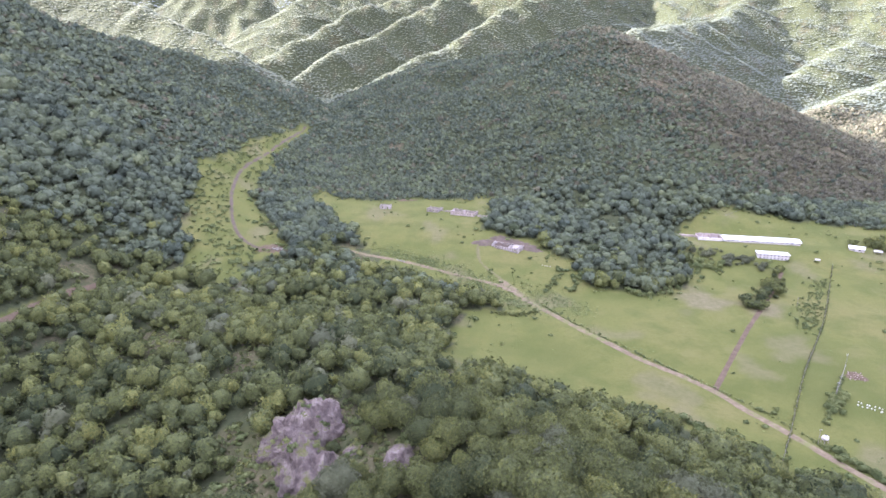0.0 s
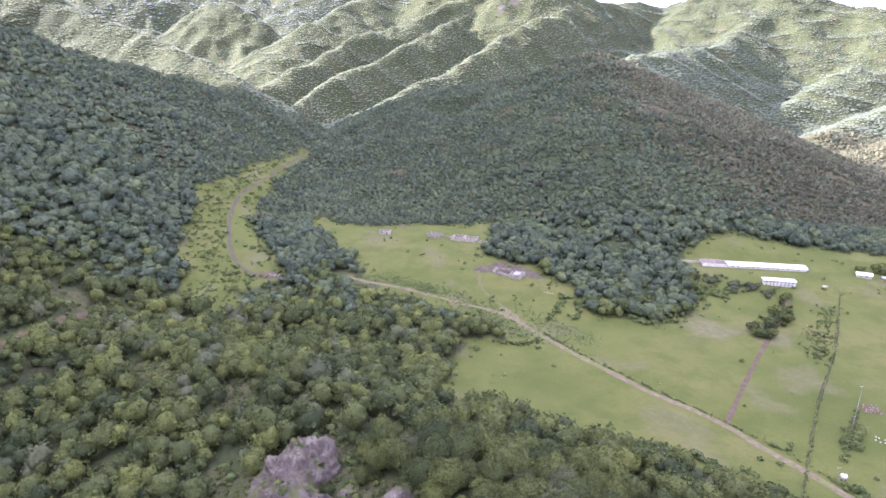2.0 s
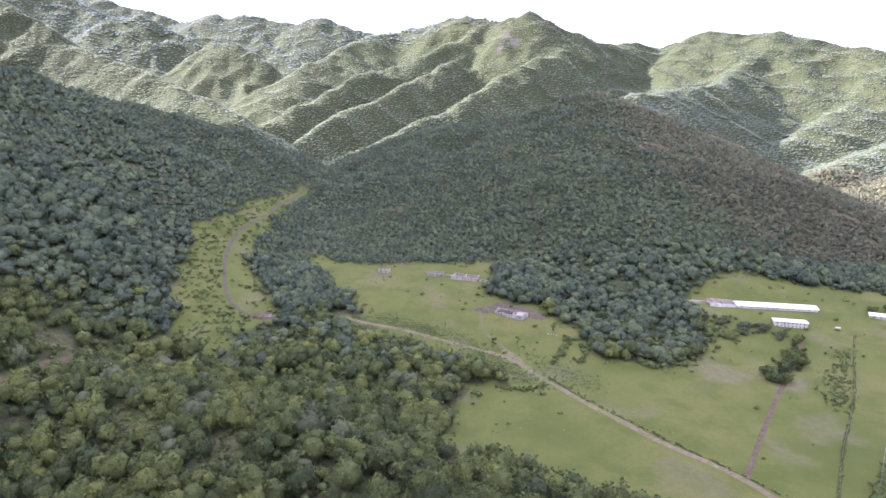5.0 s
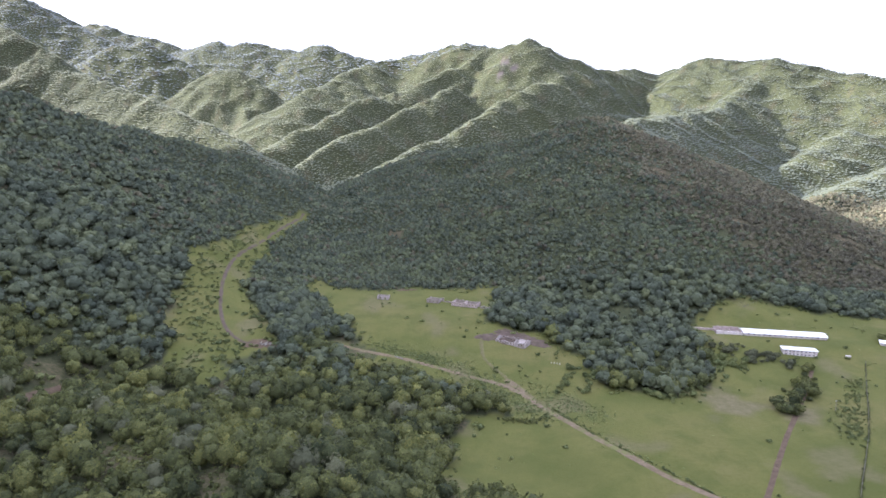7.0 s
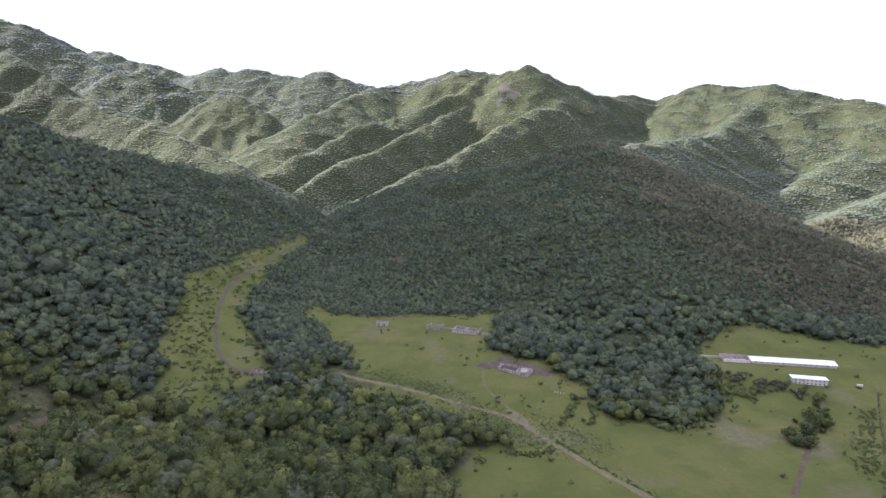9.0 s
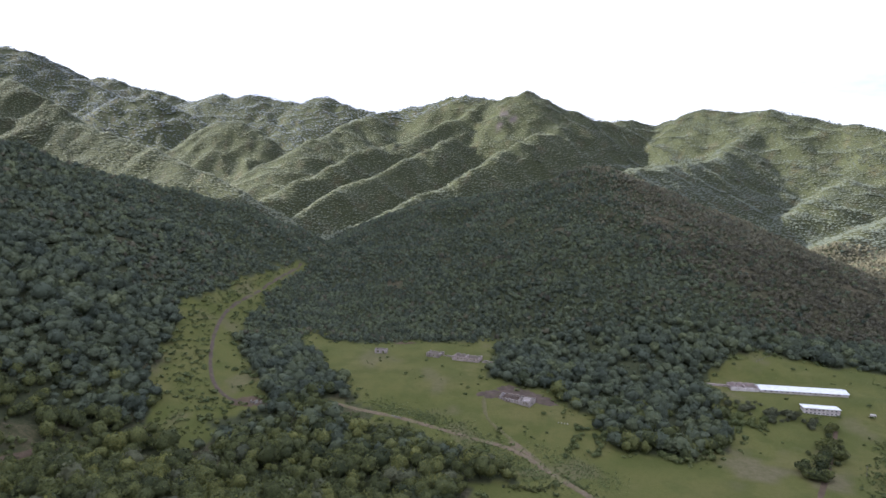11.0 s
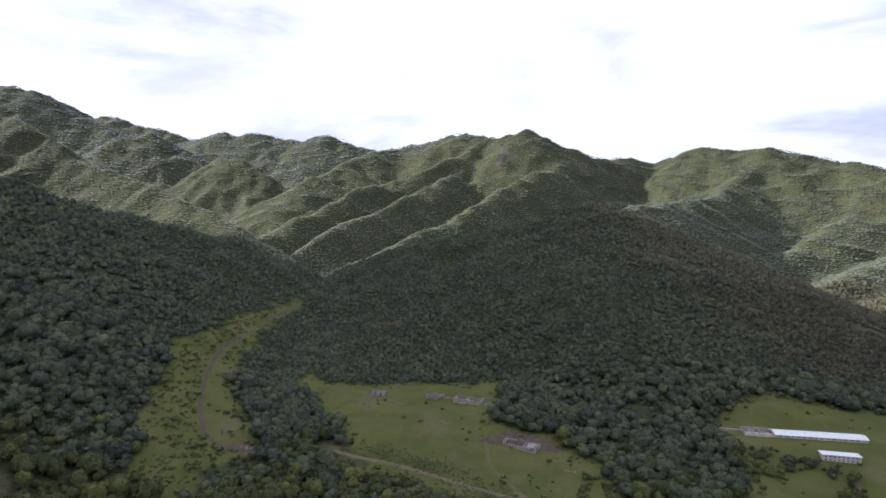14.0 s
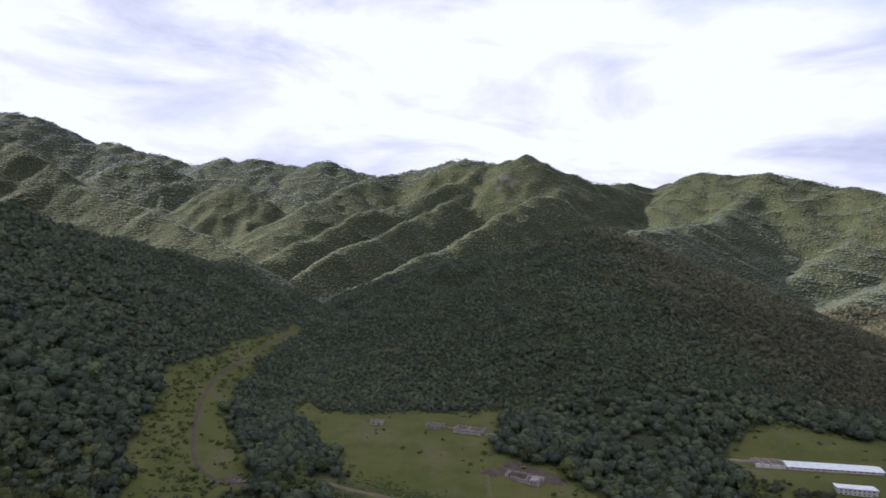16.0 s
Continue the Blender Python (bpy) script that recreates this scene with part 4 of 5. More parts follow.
def pane(bm_parent, x0, x1, y, z0, z1, name="window", frame_mat=None):
    bm = bmesh.new()
    box(bm, x0, y + 0.12, z0, x1, y + 0.16, z1)
    w = part(name, bm, M_GLASS, bm_parent)
    bm = bmesh.new()
    for a, b_, c, d in ((x0, x1, z0, z0 + 0.08), (x0, x1, z1 - 0.08, z1), (x0, x0 + 0.07, z0 + 0.08, z1 - 0.08), (x1 - 0.07, x1, z0 + 0.08, z1 - 0.08)):
        box(bm, a, y + 0.08, c, b_, y + 0.2, d)
    part("window_frame", bm, frame_mat or M_WHITE_WALL, w)
    return w


# the long white cowshed
L, D, H = 46.8, 10.5, 1.9
shed = at_ground("cowshed", 187, 386.5, -10.8, "long low white cowshed with a white sheet roof", "barn", level=6.0)
holes = [(2.2 + 3.0 * j, 3.4 + 3.0 * j, 0.8, 1.35) for j in range(14)]
part("wall", wall_along_x(0, L, 0, 0.4, -1.5, [H, H], holes), M_WHITE_WALL, shed)
part("wall", wall_along_x(0, L, D - 0.4, 0.4, -1.5, [H, H], holes), M_WHITE_WALL, shed)
for xw in (0.4, L):
    bm = turned(wall_along_x(0.402, D - 0.402, -xw, 0.4, -1.5, [H, H + 0.5, H + 0.95, H + 0.5, H], [(4.0, 6.5, -1.5, 2.0)] if xw == L else []))
    part("wall", bm, M_WHITE_WALL, shed)
for h in holes:
    pane(shed, h[0], h[1], 0.05, h[2], h[3])
for s in (0, 1):
    bm = bmesh.new()
    n = 54
    for j in range(n):       # sheets with a small lap
        x0, x1 = -0.6 + (L + 1.2) * j / n, -0.6 + (L + 1.2) * (j + 1) / n - 0.03
        ya, yb = (-0.7, D / 2) if s == 0 else (D + 0.7, D / 2)
        za, zb = H - 0.14, H + 1.1
        v = [bm.verts.new(p) for p in ((x0, ya, za), (x1, ya, za), (x1, yb, zb), (x0, yb, zb), (x0, ya, za + 0.08), (x1, ya, za + 0.1), (x1, yb, zb + 0.1), (x0, yb, zb + 0.08))]
        for f in ((3, 2, 1, 0), (4, 5, 6, 7), (0, 1, 5, 4), (1, 2, 6, 5), (2, 3, 7, 6), (3, 0, 4, 7)):
            bm.faces.new([v[q] for q in f])
    part("roof_slope", bm, M_WHITE_ROOF, shed)
bm = bmesh.new()
box(bm, L - 0.22, 4.0, -1.4, L - 0.14, 6.5, 2.0)
part("door", bm, M_TIMBER, shed, "grey timber barn door")

# its roofless end
r = np.random.RandomState(31)
annex = at_ground("roofless_annex", 171.2, 389.6, -10.8, "roofless pinkish stone annex with broken partition walls", "ruin", level=6.2)
part("wall", wall_along_x(0, 15.4, 0, 0.5, -2.5, 1.6 + 0.5 * r.rand(16), [(3, 4, 0.6, 1.3), (7, 8, 0.6, 1.3), (11, 12, 0.6, 1.3)]), M_WHITE_WALL, annex)
part("wall", wall_along_x(0, 15.4, 9.6, 0.5, -2.5, 2.0 + 0.9 * r.rand(16), []), M_PINK_WALL, annex)
for xw in (0.5, 4.5, 9.0, 15.2):
    part("wall", turned(wall_along_x(0.502, 9.598, -xw, 0.4, -2.5, 1.4 + 1.0 * r.rand(9), [(4, 5.2, -2.5, 2.0)])), M_PINK_WALL, annex)
bm = bmesh.new()
box(bm, 0.502, 0.502, -2.0, 15.0, 9.598, 0.25)
part("floor_slab", bm, M_RUIN, annex, "rubble-strewn floor")
low = at_ground("yard_wall", 160.2, 400.3, -16, "long low pale concrete yard wall", "wall", level=6.6)
for j in range(7):
    bm = bmesh.new()
    box(bm, 2.0 * j, 0, -2, 2.0 * j + 1.96, 1.2, 0.6 + 0.08 * (j % 3))
    part("panel", bm, M_PINK_WALL, low)

# the two-storey block
L, D, H = 17.6, 6.0, 3.4
block = at_ground("two_storey_block", 196.3, 359.0, -13.7, "two-storey whitish block with two rows of windows", "house", level=2.6)
holes = [(0.9 + 2.05 * j, 1.9 + 2.05 * j, z, z + 0.7) for j in range(8) for z in (0.5, 2.2)]
part("wall", wall_along_x(0, L, 0, 0.4, -1.5, [H, H], holes), M_WHITE_WALL, block)
part("wall", wall_along_x(0, L, D - 0.4, 0.4, -1.5, [H, H], holes), M_WHITE_WALL, block)
for xw in (0.4, L):
    part("wall", turned(wall_along_x(0.402, D - 0.402, -xw, 0.4, -1.5, [H, H], [(2.6, 3.6, 2.2, 2.9)])), M_WHITE_WALL, block)
for h in holes:
    pane(block, h[0], h[1], 0.1, h[2], h[3], frame_mat=M_PINK_WALL)
bm = bmesh.new()
box(bm, -0.45, -0.45, H + 0.003, L + 0.45, D + 0.45, H + 0.22)
part("roof", bm, M_WHITE_ROOF, block, "flat white roof slab")
bm = bmesh.new()
box(bm, -0.05, -0.06, 1.7, L + 0.05, 0.0, 1.85)
part("string_course", bm, M_PINK_WALL, block)

# the ruined barn on trodden earth
r = np.random.RandomState(41)
ruin = at_ground("ruined_barn", 31.8, 373.2, -34.8, "roofless ruined barn of pale stone with collapsed gable", "ruin", level=3.4)
holes = [(0.9 + 1.75 * j, 1.9 + 1.75 * j, 0.9, 2.0) for j in range(10)]
part("wall", wall_along_x(0, 19.4, 0, 0.5, -2, 1.9 + 0.8 * r.rand(24), holes), M_RUIN_PALE, ruin)
part("wall", wall_along_x(0, 19.4, 7.5, 0.5, -2, 2.2 + 1.2 * r.rand(24), holes[:8]), M_RUIN, ruin)
for xw, top in ((0.5, (2.4, 3.0, 3.9, 3.1, 2.3)), (12.6, (2.4, 3.1, 3.6, 2.6, 2.0)), (19.3, (2.6, 3.6, 4.3, 3.3, 2.5))):
    part("wall", turned(wall_along_x(0.502, 7.498, -xw, 0.5, -2, top, [(2.2, 3.2, 0.9, 2.2), (4.8, 5.8, 0.9, 2.2)])), M_RUIN_PALE, ruin)
# Near-black slab, put in to make the roofless interior look dark.
bm = bmesh.new()
box(bm, 0.502, 0.502, -1.5, 12.05, 7.498, 0.1)
part("floor_slab", bm, M_DARK, ruin, "near-black floor slab of the ruined barn")
bm = bmesh.new()
for j in range(5):
    x0 = 14.4 + 0.8 * j
    v = [bm.verts.new(p) for p in ((x0, 0.55, 2.5 + 0.1 * r.rand()), (x0 + 0.75, 0.55, 2.5), (x0 + 0.75, 4.0, 3.7), (x0, 4.0, 3.7 + 0.1 * r.rand()))]
    w = [bm.verts.new(q.co + Vector((0, 0, 0.12))) for q in v]
    bm.faces.new(w)
    bm.faces.new(v[::-1])
    for q in range(4):
        bm.faces.new((v[q], v[(q + 1) % 4], w[(q + 1) % 4], w[q]))
part("roof_remnant", bm, M_RUIN_PALE, ruin, "remnant of a whitish slab roof")

# the long ruin under the slope
ruin = at_ground("ruined_farmhouse", -11.5, 446.5, -22.5, "long row of crumbling stone walls without roofs", "ruin", level=10.2)
part("wall", wall_along_x(0, 9, 0, 0.5, -2, 2.6 + 0.8 * r.rand(10), [(1.5, 2.5, 1, 2.2), (5, 6, 1, 2.2)]), M_RUIN, ruin)
part("wall", wall_along_x(0, 10, 8.0, 0.5, -2, 2.0 + 1.4 * r.rand(12), []), M_RUIN, ruin)
part("wall", turned(wall_along_x(0.502, 7.998, -0.5, 0.5, -2, 2.4 + 1.2 * r.rand(8), [])), M_RUIN, ruin)
part("wall", turned(wall_along_x(0.502, 7.998, -9.0, 0.5, -2, 1.8 + 1.2 * r.rand(8), [])), M_RUIN, ruin)
part("wall", wall_along_x(10.2, 19, 5.5, 0.5, -2, 0.9 + 1.2 * r.rand(10), []), M_RUIN, ruin)
part("wall", wall_along_x(19.2, 38, 0, 0.5, -2, 2.4 + 0.6 * r.rand(20), [(20.5 + 2.3 * j, 21.5 + 2.3 * j, 0.9, 1.9) for j in range(8)]), M_PINK_WALL, ruin)
part("wall", wall_along_x(19.2, 38, 8.0, 0.5, -2, 2.2 + 1.3 * r.rand(20), []), M_RUIN, ruin)
for xw in (19.7, 28.5, 37.9):
    part("wall", turned(wall_along_x(0.502, 7.998, -xw, 0.5, -2, 2.3 + 0.9 * r.rand(8), [])), M_PINK_WALL, ruin)
part("wall", wall_along_x(40, 51, 1.5, 0.5, -2, 0.8 + 1.3 * r.rand(12), [(43, 44, 0.3, 1.4), (47, 48, 0.3, 1.4)]), M_RUIN_PALE, ruin)

# the small ruined hut
hut = at_ground("ruined_hut", -47.5, 452.5, -4, "small roofless whitewashed hut with two dark openings", "ruin", level=10.9)
part("wall", wall_along_x(0, 8.4, 0, 0.45, -1.5, [2.6, 2.9, 2.7, 3.0, 2.5], [(1.5, 2.9, 0.7, 2.1), (5.2, 6.6, -1.5, 2.1)]), M_RUIN_PALE, hut)
part("wall", wall_along_x(0, 8.4, 5, 0.45, -1.5, [2.2, 2.9, 2.4, 2.7, 2.0], []), M_RUIN, hut)
for xw in (0.45, 8.4):
    part("wall", turned(wall_along_x(0.452, 4.998, -xw, 0.45, -1.5, [2.5, 3.1, 2.8], [])), M_RUIN, hut)
# This slab is near-black so that the two openings look dark.
bm = bmesh.new()
box(bm, 0.452, 0.452, -1.2, 7.948, 4.998, 0.1)
part("floor_slab", bm, M_DARK, hut, "near-black floor slab of the hut")

# a white cabin by the trees and a small white trailer in the grass
cabin = at_ground("white_cabin", 261.5, 372.5, -30, "small white cabin with a low white gable roof", "cabin", level=4.2)
for y0 in (0.0, 4.7):
    part("wall", wall_along_x(0, 8, y0, 0.3, -1.2, [2.3, 2.3], [(2, 3, 0.9, 1.8), (5, 6, 0.9, 1.8)]), M_WHITE_WALL, cabin)
for xw in (0.3, 8.0):
    part("wall", turned(wall_along_x(0.302, 4.698, -xw, 0.3, -1.2, [2.3, 3.3, 2.3], [(1.8, 2.8, -1.2, 2.0)] if xw == 8.0 else [])), M_WHITE_WALL, cabin)
for ya in (-0.5, 5.5):
    bm = bmesh.new()
    v = [bm.verts.new(p) for p in ((-0.5, ya, 2.15), (8.5, ya, 2.15), (8.5, 2.5, 3.45), (-0.5, 2.5, 3.45))]
    w = [bm.verts.new(q.co + Vector((0, 0, 0.1))) for q in v]
    bm.faces.new(v[::-1])
    bm.faces.new(w)
    for q in range(4):
        bm.faces.new((v[q], v[(q + 1) % 4], w[(q + 1) % 4], w[q]))
    part("roof_slope", bm, M_WHITE_ROOF, cabin)
shelter = at_ground("lean_to", 274, 367, -30, "low grey lean-to beside a cabin", "shed", sink=0.1)
bm = bmesh.new()
for px_ in (0.0, 3.8):
    for py_ in (0.0, 2.8):
        box(bm, px_, py_, -0.4, px_ + 0.15, py_ + 0.15, 1.9 if py_ else 1.6)
part("frame", bm, M_TIMBER, shelter)
bm = bmesh.new()
v = [bm.verts.new(p) for p in ((-0.3, -0.3, 1.6), (4.3, -0.3, 1.6), (4.3, 3.2, 2.05), (-0.3, 3.2, 2.05), (-0.3, -0.3, 1.68), (4.3, -0.3, 1.68), (4.3, 3.2, 2.13), (-0.3, 3.2, 2.13))]
for f in ((3, 2, 1, 0), (4, 5, 6, 7), (0, 1, 5, 4), (1, 2, 6, 5), (2, 3, 7, 6), (3, 0, 4, 7)):
    bm.faces.new([v[q] for q in f])
part("roof", bm, M_CONCRETE, shelter)


def rounded_box(x0, y0, z0, x1, y1, z1, r_):
    bm = bmesh.new()
    box(bm, x0, y0, z0, x1, y1, z1)
    bmesh.ops.bevel(bm, geom=list(bm.edges), offset=r_, segments=2, affect="EDGES", profile=0.5)
    return bm


trailer = at_ground("farm_trailer", 229.5, 354.5, -20, "small white farm trailer standing in tall grass", "trailer")
part("body", rounded_box(0, 0, 0.5, 2.6, 1.5, 1.7, 0.12), M_WHITE_WALL, trailer)
for y0 in (-0.12, 1.44):
    bm = bmesh.new()
    bmesh.ops.create_cone(bm, cap_ends=True, segments=16, radius1=0.38, radius2=0.38, depth=0.2, matrix=pose(1.3, y0 + 0.08, 0.33, 90, 0, 0))
    part("wheel", bm, M_DARK, trailer)
bm = bmesh.new()
box(bm, -1.2, 0.65, 0.55, 0.0, 0.85, 0.68)
part("drawbar", bm, M_TIMBER, trailer)

booth = at_ground("water_tank", 125.2, 171.5, 20, "white water tank on a short stand by the road", "tank")
bm = bmesh.new()
bmesh.ops.create_uvsphere(bm, u_segments=20, v_segments=12, radius=1.0, matrix=Matrix.Translation((0, 0, 1.75)) @ Matrix.Diagonal((1.2, 1.0, 0.95, 1)))
part("tank", bm, M_WHITE_WALL, booth)
bm = bmesh.new()
bmesh.ops.create_cone(bm, cap_ends=True, segments=12, radius1=0.3, radius2=0.3, depth=0.25, matrix=Matrix.Translation((0, 0, 2.73)))
part("lid", bm, M_DARK, booth)
for a in ((-0.9, -0.6), (0.9, -0.6), (-0.9, 0.6), (0.9, 0.6)):
    bm = bmesh.new()
    box(bm, a[0] - 0.08, a[1] - 0.08, -0.3, a[0] + 0.08, a[1] + 0.08, 1.05)
    part("leg", bm, M_TIMBER, booth)


# ---- fences, poles and beehives ----
def post_mesh(h, w):
    bm = bmesh.new()
    box(bm, -w / 2, -w / 2, -0.4, w / 2, w / 2, h)
    for v in bm.verts:
        if v.co.z > 0:
            v.co.x *= 0.8
            v.co.y *= 0.8
    return bm


def fence(name, line, step, h, label, wires, mat, wire_mat, seed):
    r = np.random.RandomState(seed)
    c = smooth_line(line, step)
    root = tagged(new(name), label, "fence")
    root.matrix_basis = Matrix.Translation((c[0][0], c[0][1], float(ground(c[0][0], c[0][1]))))
    o = root.matrix_basis.translation
    bm = post_mesh(h, 0.16)
    me = bpy.data.meshes.new("post")
    bm.to_mesh(me)
    bm.free()
    me.materials.append(mat)
    tops = []
    for p in c:
        q = new("post", me)
        q.parent = root
        at = Vector((p[0], p[1], float(ground(p[0], p[1])))) - o
        q.matrix_basis = Matrix.Translation(at) @ pose(0, 0, 0, r.randn() * 3, r.randn() * 3, r.rand() * 90)
        tops.append(at)
    for z, w in wires:
        bm = bmesh.new()
        for a, b_ in zip(tops, tops[1:]):
            d = (b_ - a).normalized()
            n = Vector((-d.y, d.x, 0)) * w
            lo, hi = Vector((0, 0, z - w)), Vector((0, 0, z + w))
            v = [bm.verts.new(k_) for k_ in (a + lo - n, b_ + lo - n, b_ + lo + n, a + lo + n, a + hi - n, b_ + hi - n, b_ + hi + n, a + hi + n)]
            for f in ((3, 2, 1, 0), (4, 5, 6, 7), (0, 1, 5, 4), (1, 2, 6, 5), (2, 3, 7, 6), (3, 0, 4, 7)):
                bm.faces.new([v[j] for j in f])
        part("wire" if w < 0.03 else "rail", bm, wire_mat, root)
    return root


FENCE = [(237, 349), (187, 274), (146, 219), (120, 181), (104, 158)]
fence("wire_fence", FENCE, 4.0, 1.5, "dark wire fence with timber posts across the meadow", [(0.5, 0.02), (0.95, 0.02), (1.4, 0.02)], M_TIMBER, M_DARK, 51)
fence("rail_fence", [(167, 226), (148, 202)], 3.0, 1.3, "pale rail fence beside the beehives", [(0.55, 0.06), (1.1, 0.06)], M_POST, M_POST, 52)

for x, y, lean in ((148, 202, 2.0), (167, 226, -1.5), (122.5, 170.5, 3.0), (184, 292, 1.0)):
    pole = at_ground("utility_pole", x, y, 15, "pale weathered utility pole with a short crossarm", "pole")
    tagged(pole, group="utility poles along the field")
    bm = bmesh.new()
    bmesh.ops.create_cone(bm, cap_ends=True, segments=10, radius1=0.1, radius2=0.07, depth=5.8, matrix=Matrix.Translation((0, 0, 2.6)))
    part("shaft", bm, M_POST, pole)
    bm = bmesh.new()
    box(bm, -0.55, -0.05, 5.1, 0.55, 0.05, 5.2)
    part("crossarm", bm, M_TIMBER, pole)
    for xi in (-0.45, 0.45):
        bm = bmesh.new()
        bmesh.ops.create_cone(bm, cap_ends=True, segments=8, radius1=0.07, radius2=0.04, depth=0.2, matrix=Matrix.Translation((xi, 0, 5.3)))
        part("insulator", bm, M_WHITE_ROOF, pole)


def hive(mat):
    root = new("beehive")
    part("body", rounded_box(-0.3, -0.26, 0.16, 0.3, 0.26, 0.65, 0.02), mat, root)
    part("lid", rounded_box(-0.34, -0.3, 0.653, 0.34, 0.3, 0.75, 0.02), mat, root)
    for x0 in (-0.28, 0.2):
        bm = bmesh.new()
        box(bm, x0, -0.24, -0.1, x0 + 0.08, 0.24, 0.158)
        part("stand_rail", bm, M_TIMBER, root)
    return root


r = np.random.RandomState(61)
first = {}
for kind, spots in (("white", [(151.4 + 0.95 * (j // 2) + 1.4 * (j % 2), 194.4 - 0.8 * (j // 2) + 2.4 * (j % 2)) for j in range(14)]),
                    ("faded", [(162.0 + 1.35 * (j % 4) + 0.9 * (j // 4), 214.6 - 0.3 * (j % 4) + 1.9 * (j // 4)) for j in range(16)])):
    for x, y in spots:
        x, y = x + r.randn() * 0.25, y + r.randn() * 0.25
        m = pose(x, y, float(ground(x, y)), 0, 0, 20 + r.randn() * 12) @ Matrix.Scale(0.8, 4)
        if kind not in first:
            h = first[kind] = hive(M_HIVE_WHITE if kind == "white" else M_HIVE_PINK)
            h.matrix_basis = m
            tagged(h, "white painted wooden beehive on a low stand" if kind == "white" else "faded pinkish wooden beehive on a low stand", "beehive",
                   "beehives in the meadow")
        else:
            copy_thing(first[kind], m)
earth_patch(165.4, 217.2, 4.2, 4.8, 0.3, "trodden soil under a row of beehives", 5)

# pale logs and rubble on the bare patch of the glade
for j, (x, y, a, ln) in enumerate([(-104, 364, 70, 5.0), (-102.6, 364.4, 85, 4.5), (-101.5, 363.2, 60, 5.5), (-106, 365, 95, 3.5), (-99.5, 363.6, 75, 4.0), (-24.5, 348.8, -36, 6.5)]):
    bm = bmesh.new()
    bmesh.ops.create_cone(bm, cap_ends=True, segments=9, radius1=0.3, radius2=0.22, depth=ln, matrix=pose(0, 0, 0.28, 0, 90, 0))
    me = bpy.data.meshes.new("log")
    bm.to_mesh(me)
    bm.free()
    me.materials.append(M_POST)
    lg = new("log", me)
    lg.matrix_basis = pose(x, y, float(ground(x, y)) + 0.1, 0, 0, a)
    tagged(lg, "pale stripped log lying on bare earth", "log", "logs on the bare earth")

for j in range(4):
    x, y = 60.3 + 1.5 * j, 344.6 - 0.45 * j
    copy_thing(first["white"], pose(x, y, float(ground(x, y)), 0, 0, 10 + 6 * j))
fence("post_fence", [(206, 428), (229, 444), (253, 451), (268, 447), (283, 434), (302, 411)], 3.5, 1.4, "grey timber post fence along the upper meadow edge",
      [(0.6, 0.02), (1.15, 0.02)], M_POST, M_DARK, 53)

# ---- hedges, tree rows and tall weeds at the field edges ----
def row_of(line, width, n, seed):
    r = np.random.RandomState(seed)
    c = smooth_line(line, 0.5)
    p = c[r.randint(0, len(c), n)] + r.randn(n, 2) * width * 0.4
    return p[:, 0], p[:, 1]


def hedge(name, line, width, n, rad0, rad1, mats, label, seed, n_leaf=70, tall=1.4, category="hedge"):
    x, y = row_of(line, width, n, seed)
    r = np.random.RandomState(seed + 1)
    rad = rad0 + (rad1 - rad0) * r.rand(n) ** 1.5
    return woods(name, stand(x, y, 0.15), rad, rad * tall, 3, 14, n_leaf * 2 if rad1 > 2.4 else n_leaf, 0.11 if rad1 > 2.4 else 0.17, tints(x, y, r), mats, label, seed + 2, low=0.0, category=category)


SHRUB = [M_SHRUB, M_BARK]
TREE = [M_LEAF, M_BARK]
GREY = [M_LEAF_GREY, M_BARK]
hedge("tree_row", [(199, 340), (184, 317), (170, 299), (161, 289)], 10, 34, 1.4, 4.2, TREE, "row of dark green trees along a ditch", 70, 130, category="tree row")
hedge("tree_row", [(158, 364), (170, 360), (182, 353), (193, 347)], 12, 46, 1.2, 3.2, GREY, "greyish green thicket in front of a farm building", 73, 110, category="thicket")
hedge("thicket", [(150, 345), (160, 352), (166, 340)], 9, 46, 0.9, 2.6, SHRUB, "loose green thicket at the meadow edge", 76, 90, category="thicket")
hedge("thicket", [(272, 372), (290, 380), (310, 372)], 12, 40, 2.0, 4.0, TREE, "dark trees around a white cabin", 79, 120, category="thicket")
hedge("hedge", [(72, 340), (64, 324), (58, 310)], 3.5, 34, 0.8, 1.9, SHRUB, "row of overgrown green shrubs in a meadow", 82)
hedge("hedge", [(86, 339), (78, 325), (70, 310)], 4.5, 40, 0.9, 2.1, SHRUB, "row of overgrown green shrubs in a meadow", 85)
hedge("hedge", [(125, 168), (127, 160), (131, 150)], 3.0, 40, 0.8, 1.8, SHRUB, "overgrown roadside hedge", 88)
hedge("hedge", [(138, 189), (148, 200)], 3.0, 30, 0.8, 1.9, SHRUB, "overgrown hedge under utility poles", 91)
hedge("ditch_weeds", [(218, 330), (200, 304), (188, 288), (174, 262)], 8, 260, 0.4, 1.1, SHRUB, "tall green weeds beside the wire fence", 94, 50, category="weeds")
hedge("ditch_weeds", FENCE, 0.9, 520, 0.25, 0.55, TREE, "dark weeds growing along the wire fence", 97, 30, category="weeds")
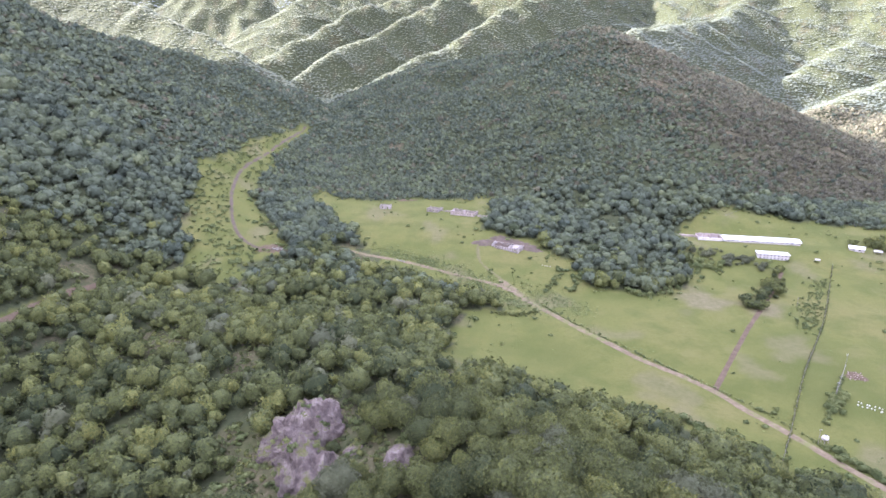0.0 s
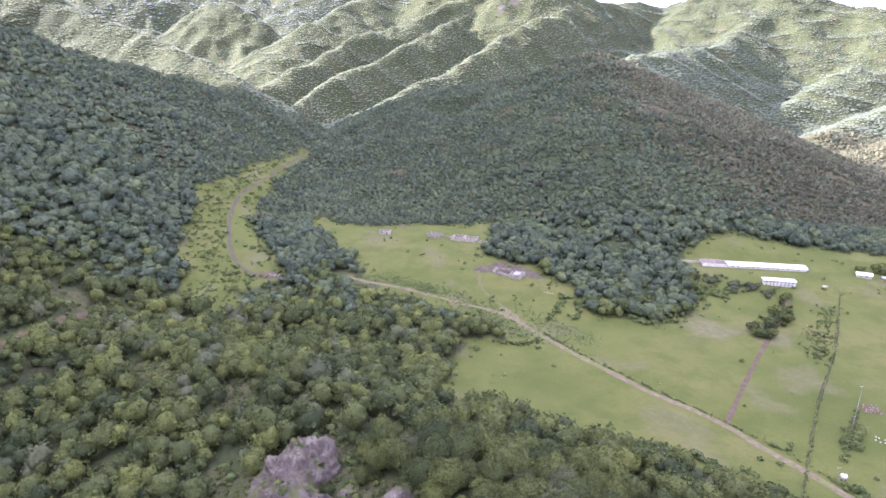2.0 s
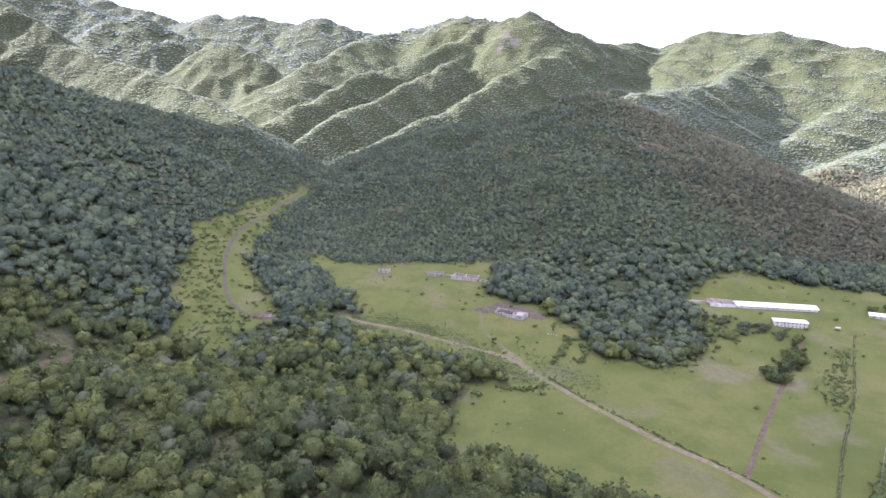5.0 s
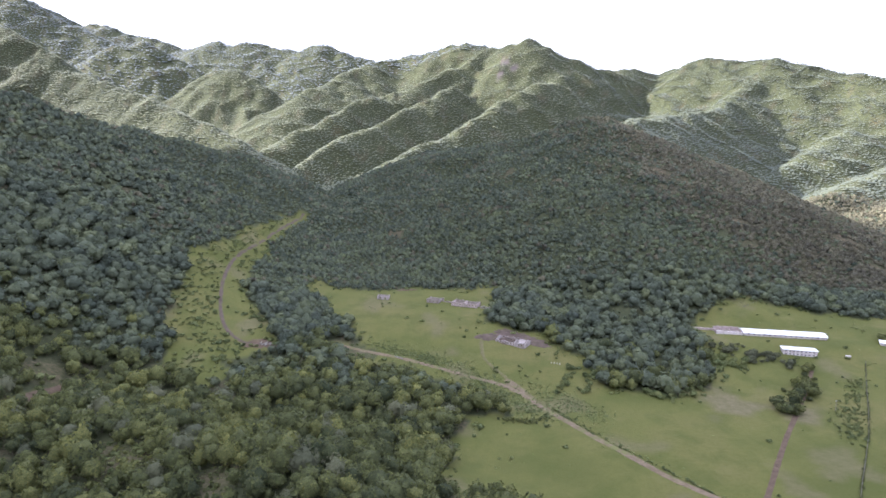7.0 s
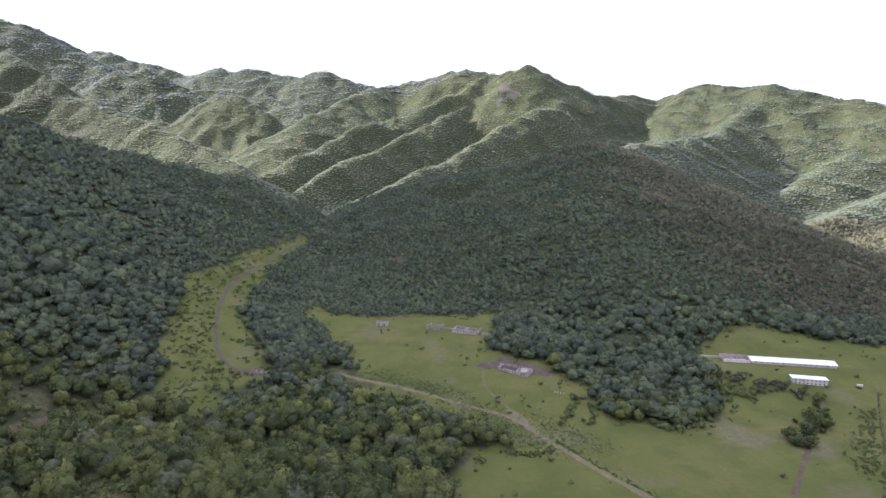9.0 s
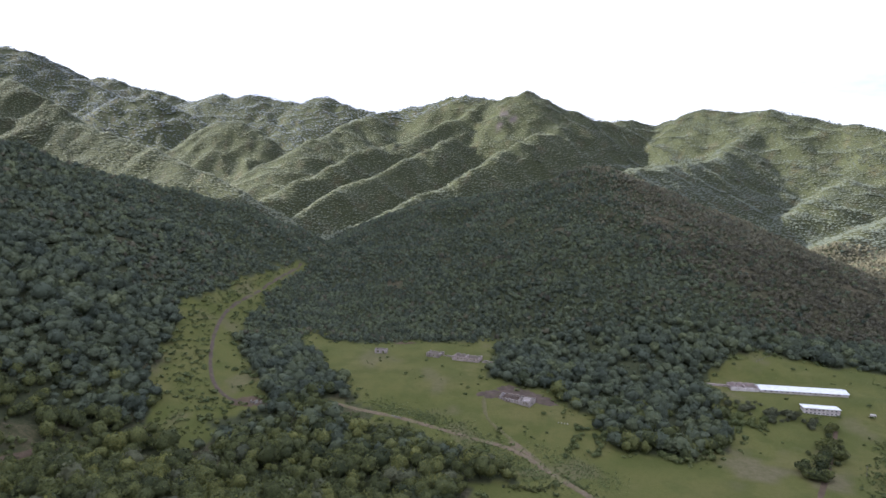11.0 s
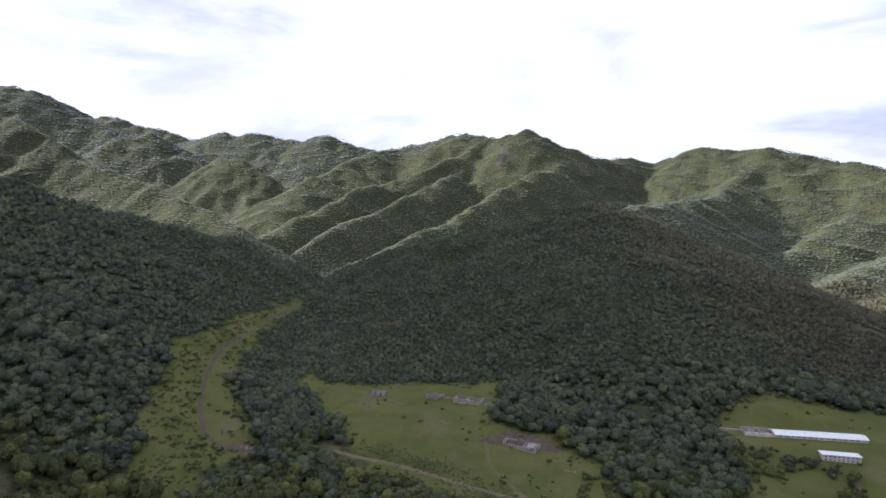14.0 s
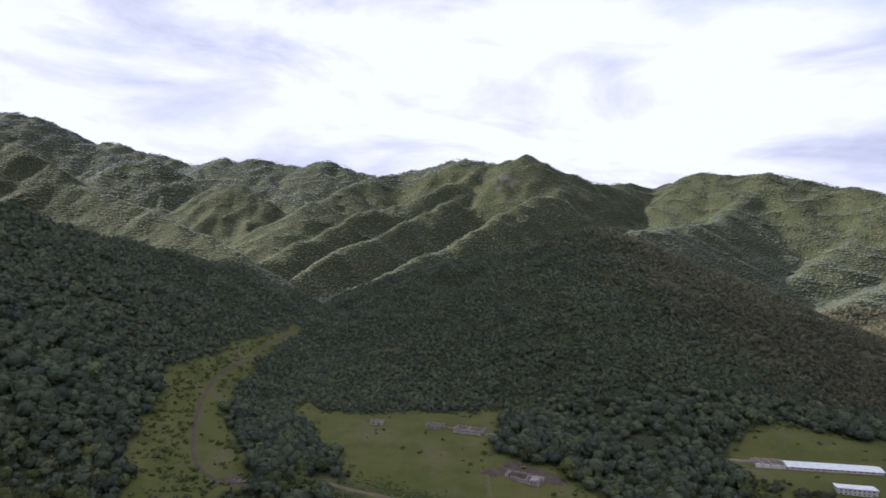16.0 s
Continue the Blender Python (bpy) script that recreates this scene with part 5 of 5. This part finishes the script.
hedge("bank_scrub", [(14, 332), (26, 312), (34, 300), (50, 284)], 13, 1300, 0.25, 0.95, SHRUB, "rough scrub on the bank above the road", 100, 12, tall=0.7, category="scrub")
hedge("bank_scrub", [(46, 318), (60, 300), (72, 282)], 11, 650, 0.25, 0.85, SHRUB, "rough scrub and tall grass beside the road", 130, 12, tall=0.7, category="scrub")
hedge("bank_scrub", [(-40, 366), (-15, 352), (10, 338)], 10, 800, 0.25, 1.0, SHRUB, "rough scrub above the valley road", 133, 12, tall=0.8, category="scrub")
hedge("bank_scrub", [(26, 279), (36, 277), (46, 279)], 3, 40, 0.7, 1.3, TREE, "dark scrub on a low bank", 103, 50, category="scrub")
hedge("road_weeds", [(52, 290), (66, 264), (88, 230), (106, 205), (116, 186), (124, 168)], 1.4, 260, 0.25, 0.8, SHRUB, "weeds along the edge of the dirt road", 106, 30, category="weeds")
hedge("forest_edge", [(88, 322), (104, 309), (120, 309), (150, 340)], 5, 70, 1.0, 2.4, SHRUB, "bushy edge of the hillside wood", 109, 80, category="thicket")
hedge("field_edge", [(5, 200), (30, 190), (60, 184), (80, 177), (95, 168), (110, 150)], 6, 110, 0.8, 2.2, SHRUB, "low bushes where the spur wood meets the field", 112, 80, category="thicket")
hedge("road_weeds", [(132, 182), (148, 202), (161, 218)], 1.2, 90, 0.35, 1.0, SHRUB, "tall weeds along the rail fence", 136, 30, tall=1.8, category="weeds")
hedge("road_weeds", [(54, 284), (68, 260), (90, 226)], 6, 160, 0.25, 0.6, SHRUB, "tufts of tall grass beside the dirt road", 139, 14, tall=0.8, category="weeds")
hedge("forest_edge", [(-108, 520), (-84, 486), (-50, 478), (-20, 487), (10, 484), (40, 478)], 9, 85, 0.8, 3.0, [M_LEAF_MID, M_BARK], "bushes straggling down from the wood into the meadow", 142, 46, category="thicket")
hedge("forest_edge", [(166, 418), (190, 436), (217, 449), (259, 433), (330, 408)], 8, 90, 0.9, 3.0, [M_LEAF_MID, M_BARK], "uneven bushy edge of the wood above the farm", 145, 46, category="thicket")
